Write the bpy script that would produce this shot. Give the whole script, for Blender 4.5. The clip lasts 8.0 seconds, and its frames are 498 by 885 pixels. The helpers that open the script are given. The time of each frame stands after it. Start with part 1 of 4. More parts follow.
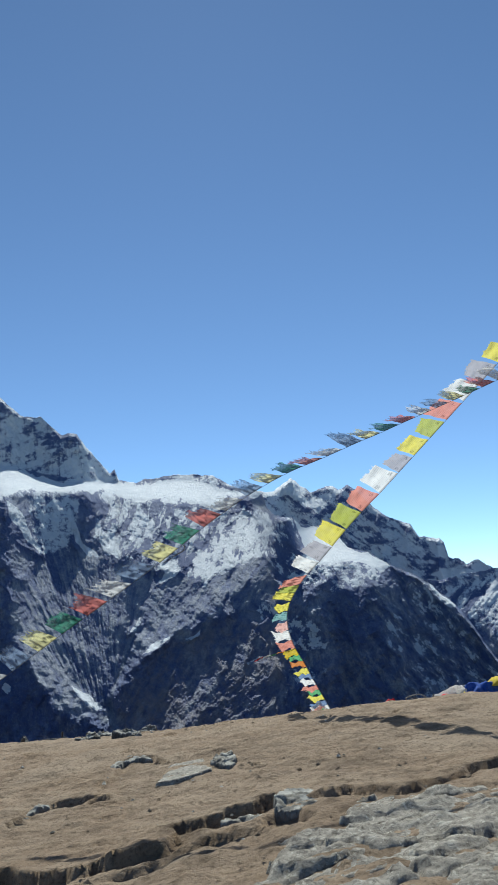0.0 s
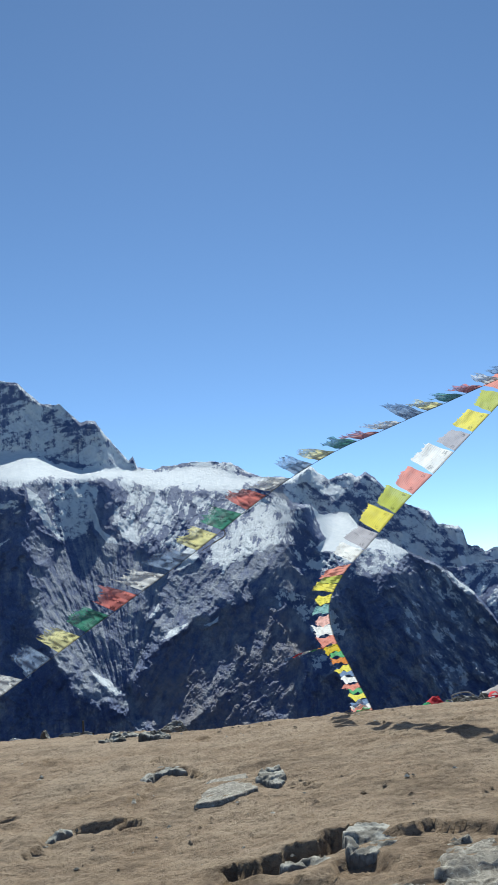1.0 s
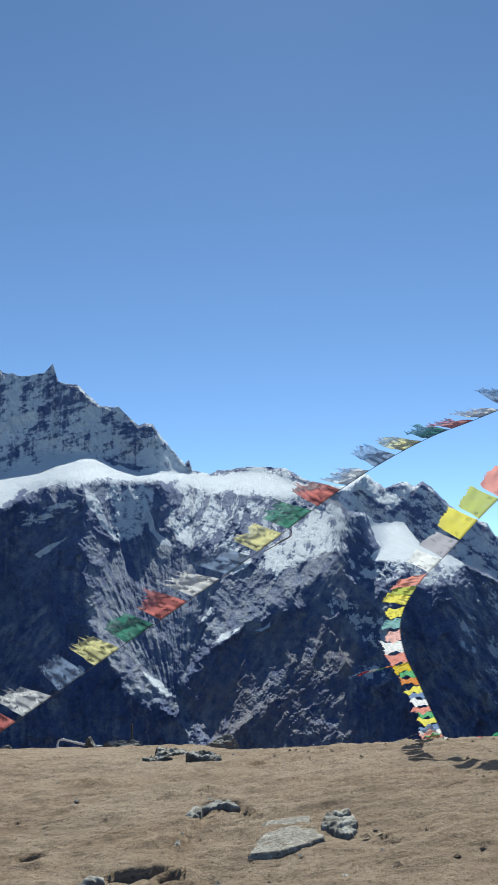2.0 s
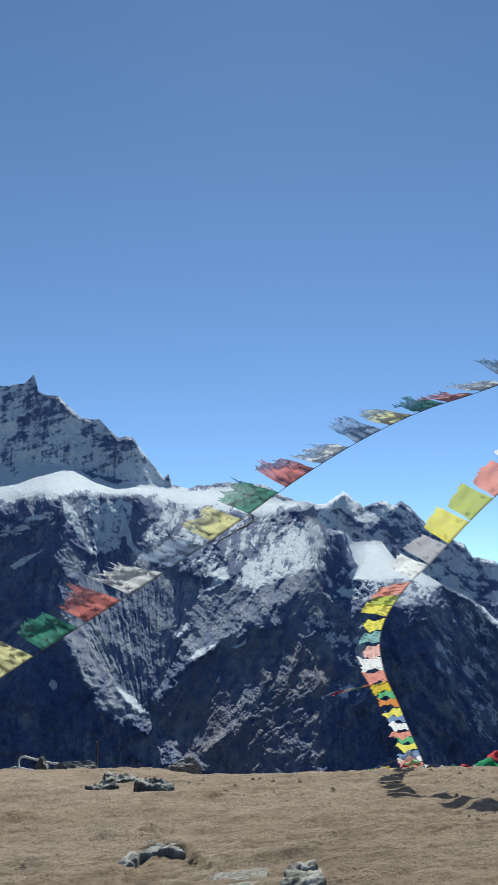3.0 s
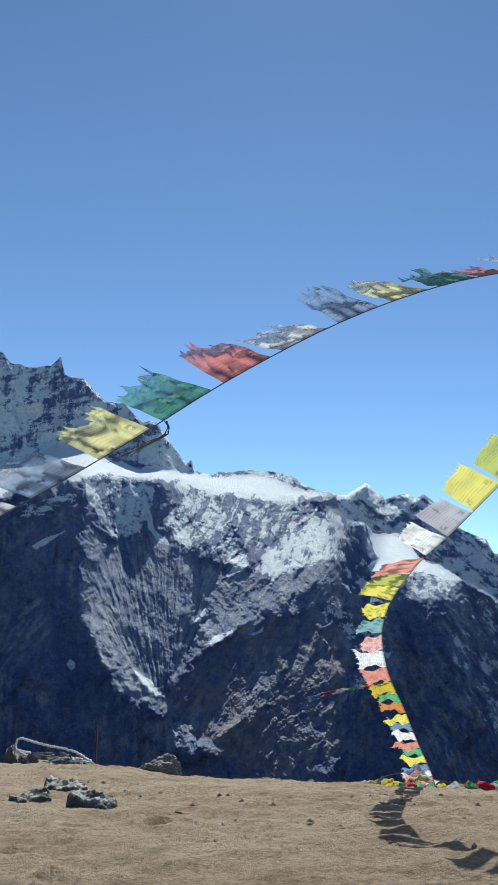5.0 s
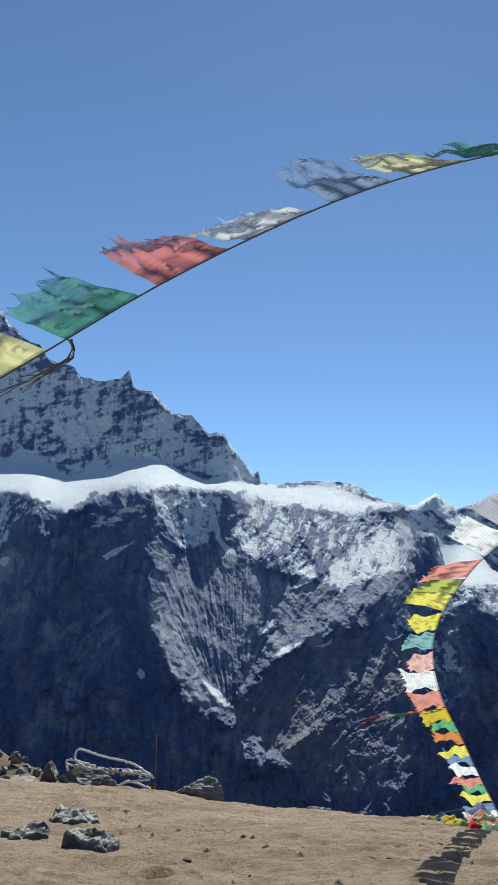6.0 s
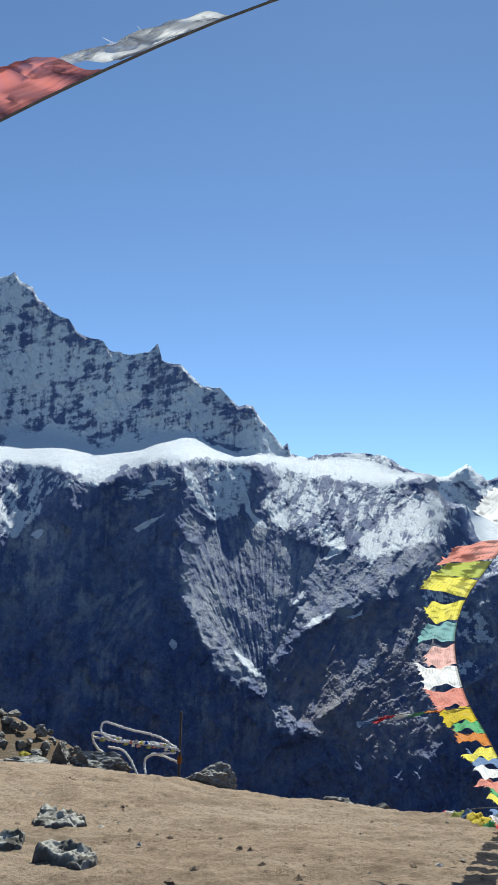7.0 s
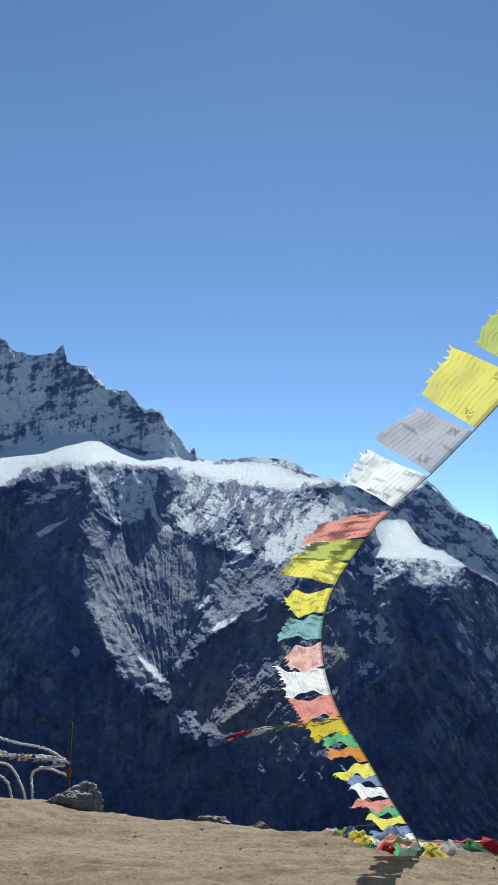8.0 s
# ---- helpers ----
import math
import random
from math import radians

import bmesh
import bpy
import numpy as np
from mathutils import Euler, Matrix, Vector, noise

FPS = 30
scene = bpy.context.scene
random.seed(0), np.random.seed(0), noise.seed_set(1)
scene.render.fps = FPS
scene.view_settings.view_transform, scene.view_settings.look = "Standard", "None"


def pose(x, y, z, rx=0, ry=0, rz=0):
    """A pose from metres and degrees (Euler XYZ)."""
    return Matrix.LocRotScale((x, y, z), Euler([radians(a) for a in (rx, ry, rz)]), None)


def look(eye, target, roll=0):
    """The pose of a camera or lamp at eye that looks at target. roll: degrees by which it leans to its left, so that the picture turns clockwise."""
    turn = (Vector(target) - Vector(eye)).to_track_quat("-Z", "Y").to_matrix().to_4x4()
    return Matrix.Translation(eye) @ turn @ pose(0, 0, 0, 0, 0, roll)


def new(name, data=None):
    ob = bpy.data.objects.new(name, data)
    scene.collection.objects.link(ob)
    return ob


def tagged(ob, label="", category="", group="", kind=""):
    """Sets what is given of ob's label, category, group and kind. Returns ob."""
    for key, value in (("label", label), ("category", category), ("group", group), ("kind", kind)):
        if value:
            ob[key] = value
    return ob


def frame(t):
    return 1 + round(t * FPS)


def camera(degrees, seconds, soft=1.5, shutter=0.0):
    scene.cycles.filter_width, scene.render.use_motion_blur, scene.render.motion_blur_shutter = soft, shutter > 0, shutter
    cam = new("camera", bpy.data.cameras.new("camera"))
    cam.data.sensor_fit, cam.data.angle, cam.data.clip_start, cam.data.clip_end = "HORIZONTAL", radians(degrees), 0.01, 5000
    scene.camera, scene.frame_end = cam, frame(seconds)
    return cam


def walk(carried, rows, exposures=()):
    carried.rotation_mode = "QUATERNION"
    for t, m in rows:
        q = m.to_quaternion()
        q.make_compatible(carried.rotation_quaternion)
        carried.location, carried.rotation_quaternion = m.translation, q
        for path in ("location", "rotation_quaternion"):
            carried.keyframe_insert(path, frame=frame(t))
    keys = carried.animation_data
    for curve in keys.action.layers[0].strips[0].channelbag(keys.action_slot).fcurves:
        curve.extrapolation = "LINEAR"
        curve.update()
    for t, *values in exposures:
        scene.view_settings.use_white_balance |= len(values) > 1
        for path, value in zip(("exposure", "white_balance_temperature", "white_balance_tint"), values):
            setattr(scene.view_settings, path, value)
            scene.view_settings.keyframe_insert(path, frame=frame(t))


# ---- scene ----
cam = camera(35.0, 8.0, soft=1.5)
PATH = [
    (0, (0.305, -0.987, 1.66), (0.395, 0.97, 2.061), -3.9),
    (0.5, (0.207, -0.411, 1.717), (0.217, 1.551, 2.109), -3.7),
    (1, (0.052, 0.13, 1.748), (0.095, 2.095, 2.12), -3.7),
    (1.5, (-0.054, 0.703, 1.793), (-0.101, 2.668, 2.163), -2.6),
    (1.7, (-0.076, 0.882, 1.788), (-0.173, 2.844, 2.165), -2.1),
    (2.8, (0.016, 2.205, 1.715), (-0.046, 4.158, 2.143), -0.2),
    (3, (0.039, 2.389, 1.681), (-0.008, 4.342, 2.112), -0.5),
    (3.5, (0.13, 2.914, 1.669), (0.27, 4.873, 2.046), -1.5),
    (4, (0.259, 3.391, 1.716), (0.456, 5.346, 2.088), -1.6),
    (4.5, (0.304, 3.815, 1.673), (0.307, 5.775, 2.072), -0.1),
    (5, (0.437, 4.312, 1.603), (0.331, 6.268, 2.004), 1.6),
    (5.2, (0.55, 4.561, 1.558), (0.41, 6.515, 1.962), 2.2),
    (6.3, (0.75, 5.674, 1.632), (0.428, 7.602, 2.054), 2.9),
    (6.5, (0.784, 5.828, 1.659), (0.443, 7.754, 2.075), 3.7),
    (7, (0.864, 6.276, 1.71), (0.517, 8.214, 2.061), 2.1),
    (7.5, (0.916, 6.837, 1.674), (0.692, 8.791, 2.034), 1.2),
    (8, (1.144, 7.388, 1.628), (1.03, 9.351, 1.997), 1.4),
]
EXPOSURES = [
    (0.0, 0.56, 5830, -2), (0.5, 0.71, 5830, -2), (1.0, 0.73, 5830, -2), (1.5, 0.75, 5830, -2), (3.0, 0.62, 5830, -2), (4.0, 0.66, 5830, -2), (4.5, 0.66, 5830, -2),
    (5.0, 0.75, 5850, -2), (6.5, 0.72, 5950, -1), (7.0, 0.88, 5950, -1), (7.5, 0.78, 5950, -1), (8.0, 0.72, 5830, -2),
]
walk(cam, [(t, look(eye, target, roll)) for t, eye, target, roll in PATH], EXPOSURES)

# ---- light ----
SUN_AZ, SUN_EL = 1.0, 43.5
world = bpy.data.worlds.new("sky")
scene.world = world
world.use_nodes = True
wn = world.node_tree
sky = wn.nodes.new("ShaderNodeTexSky")
sky.sky_type, sky.sun_disc = "NISHITA", False
sky.sun_elevation, sky.sun_rotation = radians(SUN_EL), radians(SUN_AZ)
sky.altitude, sky.air_density, sky.dust_density, sky.ozone_density = 4300, 0.85, 0.3, 1.45
wn.nodes["Background"].inputs["Strength"].default_value = 0.092
wn.links.new(sky.outputs[0], wn.nodes["Background"].inputs["Color"])
sun_data = bpy.data.lights.new("sun", "SUN")
sun_data.energy, sun_data.angle, sun_data.color = 4.4, radians(0.5), (1.0, 0.925, 0.83)
sun = new("sun", sun_data)
_s = Vector((math.sin(radians(SUN_AZ)) * math.cos(radians(SUN_EL)), math.cos(radians(SUN_AZ)) * math.cos(radians(SUN_EL)), math.sin(radians(SUN_EL))))
sun.matrix_world = look(_s * 30, (0, 0, 0))


# ---- small tools ----
def lattice(ix, iy, seed):
    h = (ix.astype(np.int64) * 374761393 + iy.astype(np.int64) * 668265263 + seed * 974711) & 0xFFFFFFFF
    h = ((h ^ (h >> 13)) * 1274126177) & 0xFFFFFFFF
    return ((h ^ (h >> 16)) & 0xFFFF) / 65535.0 * 2 * math.pi


def grain(x, y, seed=0):
    """Gradient noise, about -0.7 to 0.7."""
    x0, y0 = np.floor(x), np.floor(y)
    fx, fy = x - x0, y - y0
    u, v = fx * fx * fx * (fx * (fx * 6 - 15) + 10), fy * fy * fy * (fy * (fy * 6 - 15) + 10)

    def corner(i, j):
        a = lattice(x0 + i, y0 + j, seed)
        return np.cos(a) * (fx - i) + np.sin(a) * (fy - j)

    top = corner(0, 0) * (1 - u) + corner(1, 0) * u
    low = corner(0, 1) * (1 - u) + corner(1, 1) * u
    return top * (1 - v) + low * v


def fbm(x, y, wave, octaves, seed=0, gain=0.5):
    out, amp = 0, 1.0
    for k in range(octaves):
        f = 2.03**k / wave
        out = out + amp * grain(x * f + 17.3 * k, y * f - 9.1 * k, seed + k)
        amp *= gain
    return out


def ridged(x, y, wave, octaves, seed=0, gain=0.5):
    """Sharp crests: 0 in hollows to about 1 on crests, fading over the octaves."""
    out, amp, last = 0, 1.0, 1.0
    for k in range(octaves):
        f = 2.03**k / wave
        n = (1 - np.abs(grain(x * f + 5.7 * k, y * f + 3.3 * k, seed + k)) * 1.7) ** 2
        out = out + amp * n * last
        last, amp = np.clip(n * 1.4, 0, 1), amp * gain
    return out


def smooth(a, b, v):
    t = np.clip((v - a) / (b - a), 0, 1)
    return t * t * (3 - 2 * t)


def grid_mesh(name, verts, rows, cols, material, shade=True):
    """A sheet of quads from rows x cols places."""
    me = bpy.data.meshes.new(name)
    idx = np.arange(rows * cols).reshape(rows, cols)
    quads = np.stack([idx[:-1, :-1], idx[:-1, 1:], idx[1:, 1:], idx[1:, :-1]], -1).reshape(-1)
    n = len(quads) // 4
    me.vertices.add(rows * cols)
    me.vertices.foreach_set("co", verts.astype(np.float32).reshape(-1))
    me.loops.add(4 * n)
    me.loops.foreach_set("vertex_index", quads.astype(np.int32))
    me.polygons.add(n)
    me.polygons.foreach_set("loop_start", np.arange(0, 4 * n, 4, dtype=np.int32))
    me.polygons.foreach_set("use_smooth", np.full(n, shade))
    me.update(calc_edges=True)
    me.materials.append(material)
    return me


def spread(me, name, values):
    me.attributes.new(name, "FLOAT", "POINT").data.foreach_set("value", values.astype(np.float32).reshape(-1))


# ---- materials ----
class Nodes:
    """Short hand for a material's nodes."""

    def __init__(self, name):
        self.mat = bpy.data.materials.new(name)
        self.mat.use_nodes = True
        self.tree = self.mat.node_tree
        self.bsdf = self.tree.nodes["Principled BSDF"]
        self.out = self.tree.nodes["Material Output"]
        self.bsdf.inputs["Specular IOR Level"].default_value = 0.2

    def node(self, kind, **values):
        n = self.tree.nodes.new(kind)
        for key, value in values.items():
            n.inputs[key].default_value = value
        return n

    def link(self, a, b):
        self.tree.links.new(a, b)

    def coords(self, kind="Object"):
        return self.tree.nodes.new("ShaderNodeTexCoord").outputs[kind]

    def noise(self, scale, detail=6.0, rough=0.6, where=None, warp=0.0):
        n = self.node("ShaderNodeTexNoise", Scale=scale, Detail=detail, Roughness=rough, Distortion=warp)
        self.link(where or self.coords(), n.inputs["Vector"])
        return n.outputs["Fac"]

    def ramp(self, fac, stops):
        n = self.tree.nodes.new("ShaderNodeValToRGB")
        while len(n.color_ramp.elements) < len(stops):
            n.color_ramp.elements.new(0.5)
        for e, (at, c) in zip(n.color_ramp.elements, stops):
            e.position, e.color = at, (*(c if isinstance(c, tuple) else (c, c, c)), 1)
        self.link(fac, n.inputs["Fac"])
        return n.outputs["Color"]

    def math(self, op, a, b):
        n = self.tree.nodes.new("ShaderNodeMath")
        n.operation = op
        for k, v in enumerate((a, b)):
            if isinstance(v, (int, float)):
                n.inputs[k].default_value = v
            else:
                self.link(v, n.inputs[k])
        return n.outputs[0]

    def mix(self, fac, a, b, how="MIX"):
        n = self.tree.nodes.new("ShaderNodeMix")
        n.data_type, n.blend_type = "RGBA", how
        for k, v in ((0, fac), (6, a), (7, b)):
            if isinstance(v, (int, float)):
                n.inputs[k].default_value = v
            elif isinstance(v, tuple):
                n.inputs[k].default_value = (*v, 1)
            else:
                self.link(v, n.inputs[k])
        return n.outputs[2]

    def attr(self, name):
        n = self.tree.nodes.new("ShaderNodeAttribute")
        n.attribute_name = name
        return n.outputs["Fac"]

    def bump(self, height, strength, distance):
        n = self.node("ShaderNodeBump", Strength=strength, Distance=distance)
        self.link(height, n.inputs["Height"])
        self.link(n.outputs["Normal"], self.bsdf.inputs["Normal"])

    def done(self, colour, rough=0.9):
        if isinstance(colour, tuple):
            self.bsdf.inputs["Base Color"].default_value = (*colour, 1)
        else:
            self.link(colour, self.bsdf.inputs["Base Color"])
        self.bsdf.inputs["Roughness"].default_value = rough
        return self.mat


def mountain_material():
    m = Nodes("haze_blue_rock_and_snow")
    where = m.coords()
    big, fine, tiny = m.noise(0.006, 8, 0.62, where), m.noise(0.05, 9, 0.7, where), m.noise(0.2, 6, 0.7, where)
    # the blue of distant haze is put into the rock and scree colours
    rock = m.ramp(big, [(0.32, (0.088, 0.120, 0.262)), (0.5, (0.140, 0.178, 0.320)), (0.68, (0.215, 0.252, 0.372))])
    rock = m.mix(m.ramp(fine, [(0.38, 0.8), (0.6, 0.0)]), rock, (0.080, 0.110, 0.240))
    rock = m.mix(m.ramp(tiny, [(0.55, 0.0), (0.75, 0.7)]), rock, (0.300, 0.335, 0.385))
    heath = m.ramp(fine, [(0.3, (0.190, 0.185, 0.225)), (0.7, (0.340, 0.305, 0.310))])
    rock = m.mix(m.attr("heath"), rock, heath)
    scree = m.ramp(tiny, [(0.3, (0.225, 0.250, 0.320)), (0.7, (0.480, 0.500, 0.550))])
    rock = m.mix(m.attr("scree"), rock, scree)
    shift = m.math("ADD", m.math("MULTIPLY", m.math("SUBTRACT", fine, 0.5), 0.8), m.math("MULTIPLY", m.math("SUBTRACT", tiny, 0.5), 0.7))
    # a wide mix of rock and snow, lowering the contrast as haze would
    cover = m.ramp(m.math("ADD", m.attr("snow"), shift), [(0.38, 0.0), (0.64, 1.0)])
    snow = m.ramp(fine, [(0.3, (0.64, 0.68, 0.74)), (0.7, (0.80, 0.82, 0.85))])
    m.bump(m.math("ADD", m.math("MULTIPLY", tiny, 0.35), m.math("ADD", fine, big)), 0.8, 14.0)
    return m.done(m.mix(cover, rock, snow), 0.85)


def soil_material():
    m = Nodes("trodden_dry_turf")
    where = m.coords()
    wide, mid, fine, dots = m.noise(0.45, 6, 0.65, where, 0.6), m.noise(3.2, 8, 0.7, where, 0.8), m.noise(26, 7, 0.75, where), m.noise(85, 4, 0.65, where)
    tan = m.ramp(mid, [(0.28, (0.155, 0.103, 0.064)), (0.48, (0.285, 0.200, 0.130)), (0.72, (0.383, 0.288, 0.196))])
    tan = m.mix(m.ramp(wide, [(0.44, 0.0), (0.66, 0.75)]), tan, (0.368, 0.281, 0.198))
    tan = m.mix(m.ramp(fine, [(0.34, 0.85), (0.5, 0.0)]), tan, (0.119, 0.085, 0.057))
    tan = m.mix(m.ramp(fine, [(0.56, 0.0), (0.72, 0.5)]), tan, (0.424, 0.331, 0.233))
    tan = m.mix(m.ramp(dots, [(0.62, 0.0), (0.70, 0.7)]), tan, (0.372, 0.331, 0.279))
    tan = m.mix(m.ramp(m.noise(1.1, 9, 0.72, where, 1.2), [(0.30, 0.85), (0.48, 0.0)]), tan, (0.128, 0.088, 0.056))
    tan = m.mix(m.ramp(m.noise(6.5, 8, 0.78, where, 0.5), [(0.30, 0.55), (0.42, 0.0)]), tan, (0.125, 0.087, 0.054))
    rubble = m.ramp(m.noise(1.4, 8, 0.75, where), [(0.36, (0.05, 0.038, 0.026)), (0.47, (0.15, 0.098, 0.055)), (0.56, (0.105, 0.075, 0.046)), (0.68, (0.22, 0.175, 0.125))])
    tan = m.mix(m.attr("rubble"), tan, rubble)
    # unseen far ground, darkened so it bounces less warm light onto the mountains
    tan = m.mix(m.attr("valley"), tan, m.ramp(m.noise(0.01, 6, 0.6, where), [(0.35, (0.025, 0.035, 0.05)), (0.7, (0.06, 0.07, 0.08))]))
    m.bump(m.math("ADD", m.math("MULTIPLY", fine, 0.8), m.math("MULTIPLY", dots, 0.3)), 1.0, 0.045)
    return m.done(tan, 0.95)


def stone_material(name="weathered_stone", tone=1.0):
    m = Nodes(name)
    mid, fine, lichen = m.noise(3.5, 7, 0.65), m.noise(22, 7, 0.7), m.noise(9, 4, 0.55)
    t = lambda *c: tuple(v * tone for v in c)
    grey = m.ramp(mid, [(0.25, t(0.160, 0.145, 0.122)), (0.5, t(0.265, 0.240, 0.205)), (0.75, t(0.375, 0.345, 0.300))])
    grey = m.mix(m.ramp(fine, [(0.35, 0.6), (0.55, 0.0)]), grey, t(0.09, 0.08, 0.07))
    # lichen thins on the sides, which also paints their shade into the colour
    normal = m.node("ShaderNodeSeparateXYZ")
    m.link(m.tree.nodes.new("ShaderNodeNewGeometry").outputs["Normal"], normal.inputs[0])
    lit_upward = m.ramp(normal.outputs["Z"], [(0.35, 0.12), (0.75, 1.0)])
    grey = m.mix(m.math("MULTIPLY", lit_upward, m.ramp(lichen, [(0.44, 0.0), (0.56, 0.9)])), grey, (0.36, 0.34, 0.30))
    m.bump(m.math("ADD", mid, m.math("MULTIPLY", fine, 0.4)), 0.8, 0.022)
    return m.done(grey, 0.85)


def bedrock_material():
    m = Nodes("sunlit_bedrock")
    where = m.coords()
    mid, fine, lichen = m.noise(4.5, 10, 0.78, where, 1.0), m.noise(30, 8, 0.75, where), m.noise(13, 6, 0.7, where, 1.5)
    grey = m.ramp(mid, [(0.34, (0.06, 0.05, 0.042)), (0.43, (0.24, 0.21, 0.175)), (0.56, (0.35, 0.315, 0.265)), (0.7, (0.45, 0.415, 0.36))])
    grey = m.mix(m.ramp(fine, [(0.38, 0.7), (0.52, 0.0)]), grey, (0.10, 0.086, 0.070))
    grey = m.mix(m.ramp(lichen, [(0.56, 0.0), (0.62, 0.75)]), grey, (0.50, 0.47, 0.40))
    m.bump(m.math("ADD", mid, m.math("MULTIPLY", fine, 0.4)), 0.9, 0.035)
    return m.done(grey, 0.9)


def cloth_material(name, colour, glow=0.62, thin_out=0.06, worn_out=0.0):
    """Thin sun-bleached cotton that lets light through, with a sewn hem, rows of worn print and printed corners."""
    m = Nodes(name)
    fade = m.noise(9, 4, 0.6)
    pale = tuple(v * 0.7 + 0.3 * 0.4 for v in colour)
    dark = tuple(v * 0.42 for v in colour)
    tint = m.mix(m.ramp(fade, [(0.45, 0.0), (0.75, 0.55)]), colour, pale)
    out, pos = m.attr("out"), m.attr("pos")
    rows = m.math("SINE", m.math("MULTIPLY", out, 82.0), 0.0)
    worn = m.ramp(m.noise(16, 3, 0.6), [(0.42, 0.0), (0.6, 0.42)])
    tint = m.mix(m.math("MULTIPLY", m.ramp(rows, [(0.35, 0.0), (0.8, 1.0)]), worn), tint, dark)
    ends = m.ramp(m.math("ABSOLUTE", m.math("SUBTRACT", m.math("ABSOLUTE", m.math("SUBTRACT", pos, 0.5), 0.0), 0.36), 0.0), [(0.06, 1.0), (0.09, 0.0)])
    band = m.ramp(m.math("ABSOLUTE", m.math("SUBTRACT", out, 0.25), 0.0), [(0.06, 1.0), (0.10, 0.0)])
    blots = m.ramp(m.noise(70, 2, 0.5), [(0.45, 0.0), (0.5, 0.8)])
    tint = m.mix(m.math("MULTIPLY", m.math("MULTIPLY", ends, band), blots), tint, dark)
    tint = m.mix(m.ramp(out, [(0.055, 0.75), (0.075, 0.0)]), tint, dark)
    m.bump(m.noise(160, 2, 0.5), 0.3, 0.002)
    m.done(tint, 0.9)
    thin = m.node("ShaderNodeBsdfTranslucent")
    m.link(tint, thin.inputs["Color"])
    both = m.node("ShaderNodeMixShader", Fac=glow)
    m.link(m.bsdf.outputs[0], both.inputs[1])
    m.link(thin.outputs[0], both.inputs[2])
    gauze = m.node("ShaderNodeMixShader", Fac=thin_out)
    if worn_out:
        threads = m.ramp(m.noise(38, 5, 0.7), [(0.35, 0.1), (0.65, 1.0)])
        ends_thin = m.ramp(out, [(0.35, thin_out), (1.0, worn_out)])
        m.link(m.math("MULTIPLY", ends_thin, threads), gauze.inputs["Fac"])
    m.link(both.outputs[0], gauze.inputs[1])
    m.link(m.node("ShaderNodeBsdfTransparent").outputs[0], gauze.inputs[2])
    m.link(gauze.outputs[0], m.out.inputs["Surface"])
    return m.mat


def plain(name, a, b, scale, rough=0.85):
    m = Nodes(name)
    n = m.noise(scale, 5, 0.6)
    m.bump(n, 0.4, 0.01)
    return m.done(m.ramp(n, [(0.3, a), (0.7, b)]), rough)


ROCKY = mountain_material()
SOIL = soil_material()
STONE = stone_material(tone=0.62)
BED = bedrock_material()
# a darker copy: partly the rock's own tone, partly shade put into it
DARK_STONE = stone_material("dark_lichened_stone", 0.38)
CLOTH = {
    "thin yellow": cloth_material("worn_yellow_cotton", (0.60, 0.56, 0.27), 0.55, 0.12, 0.75),
    "thin green": cloth_material("worn_green_cotton", (0.06, 0.20, 0.14), 0.55, 0.12, 0.6),
    "thin red": cloth_material("worn_red_cotton", (0.52, 0.17, 0.15), 0.5, 0.08, 0.5),
    "thin white": cloth_material("worn_white_cotton", (0.62, 0.61, 0.60), 0.5, 0.15, 0.85),
    "thin blue": cloth_material("worn_blue_cotton", (0.20, 0.26, 0.38), 0.5, 0.15, 0.85),
    "teal": cloth_material("teal_cotton", (0.20, 0.36, 0.36)),
    "pink": cloth_material("pink_cotton", (0.66, 0.40, 0.36)),
    "yellow": cloth_material("yellow_cotton", (0.64, 0.57, 0.10)),
    "green": cloth_material("green_cotton", (0.12, 0.36, 0.16)),
    "lime": cloth_material("lime_cotton", (0.38, 0.41, 0.09)),
    "red": cloth_material("faded_red_cotton", (0.58, 0.24, 0.19)),
    "white": cloth_material("white_cotton", (0.68, 0.67, 0.66)),
    "blue": cloth_material("blue_cotton", (0.16, 0.23, 0.38)),
    "grey": cloth_material("faded_blue_cotton", (0.36, 0.345, 0.38)),
    "bright red": cloth_material("bright_red_cotton", (0.62, 0.035, 0.05), 0.35, 0.0),
    "bright green": cloth_material("bright_green_cotton", (0.04, 0.36, 0.13), 0.35, 0.0),
    "bright blue": cloth_material("bright_blue_cotton", (0.04, 0.11, 0.46), 0.35, 0.0),
    "bright yellow": cloth_material("bright_yellow_cotton", (0.72, 0.55, 0.05), 0.35, 0.0),
    "orange": cloth_material("orange_cotton", (0.52, 0.20, 0.05)),
}
CORD = plain("twisted_cord", (0.10, 0.09, 0.08), (0.2, 0.18, 0.15), 60)
ROPE = plain("weathered_white_rope", (0.55, 0.55, 0.54), (0.75, 0.75, 0.74), 18)
OLD_CORD = plain("weathered_grey_cord", (0.24, 0.22, 0.19), (0.46, 0.43, 0.38), 18)
WOOD = plain("dark_pole_wood", (0.035, 0.028, 0.022), (0.09, 0.07, 0.055), 25)


# ---- mountains ----
def to_line(x, y, pts):
    """The distance to a line, and on which side of it a place lies (above 0: to its left)."""
    best, side = np.full(x.shape, 9e9), np.zeros(x.shape)
    for (ax, ay), (bx, by) in zip(pts, pts[1:]):
        ux, uy = bx - ax, by - ay
        t = np.clip(((x - ax) * ux + (y - ay) * uy) / (ux * ux + uy * uy), 0, 1)
        dist = np.hypot(x - ax - t * ux, y - ay - t * uy)
        near = dist < best
        best = np.where(near, dist, best)
        side = np.where(near, np.sign(ux * (y - ay) - uy * (x - ax)), side)
    return best, side


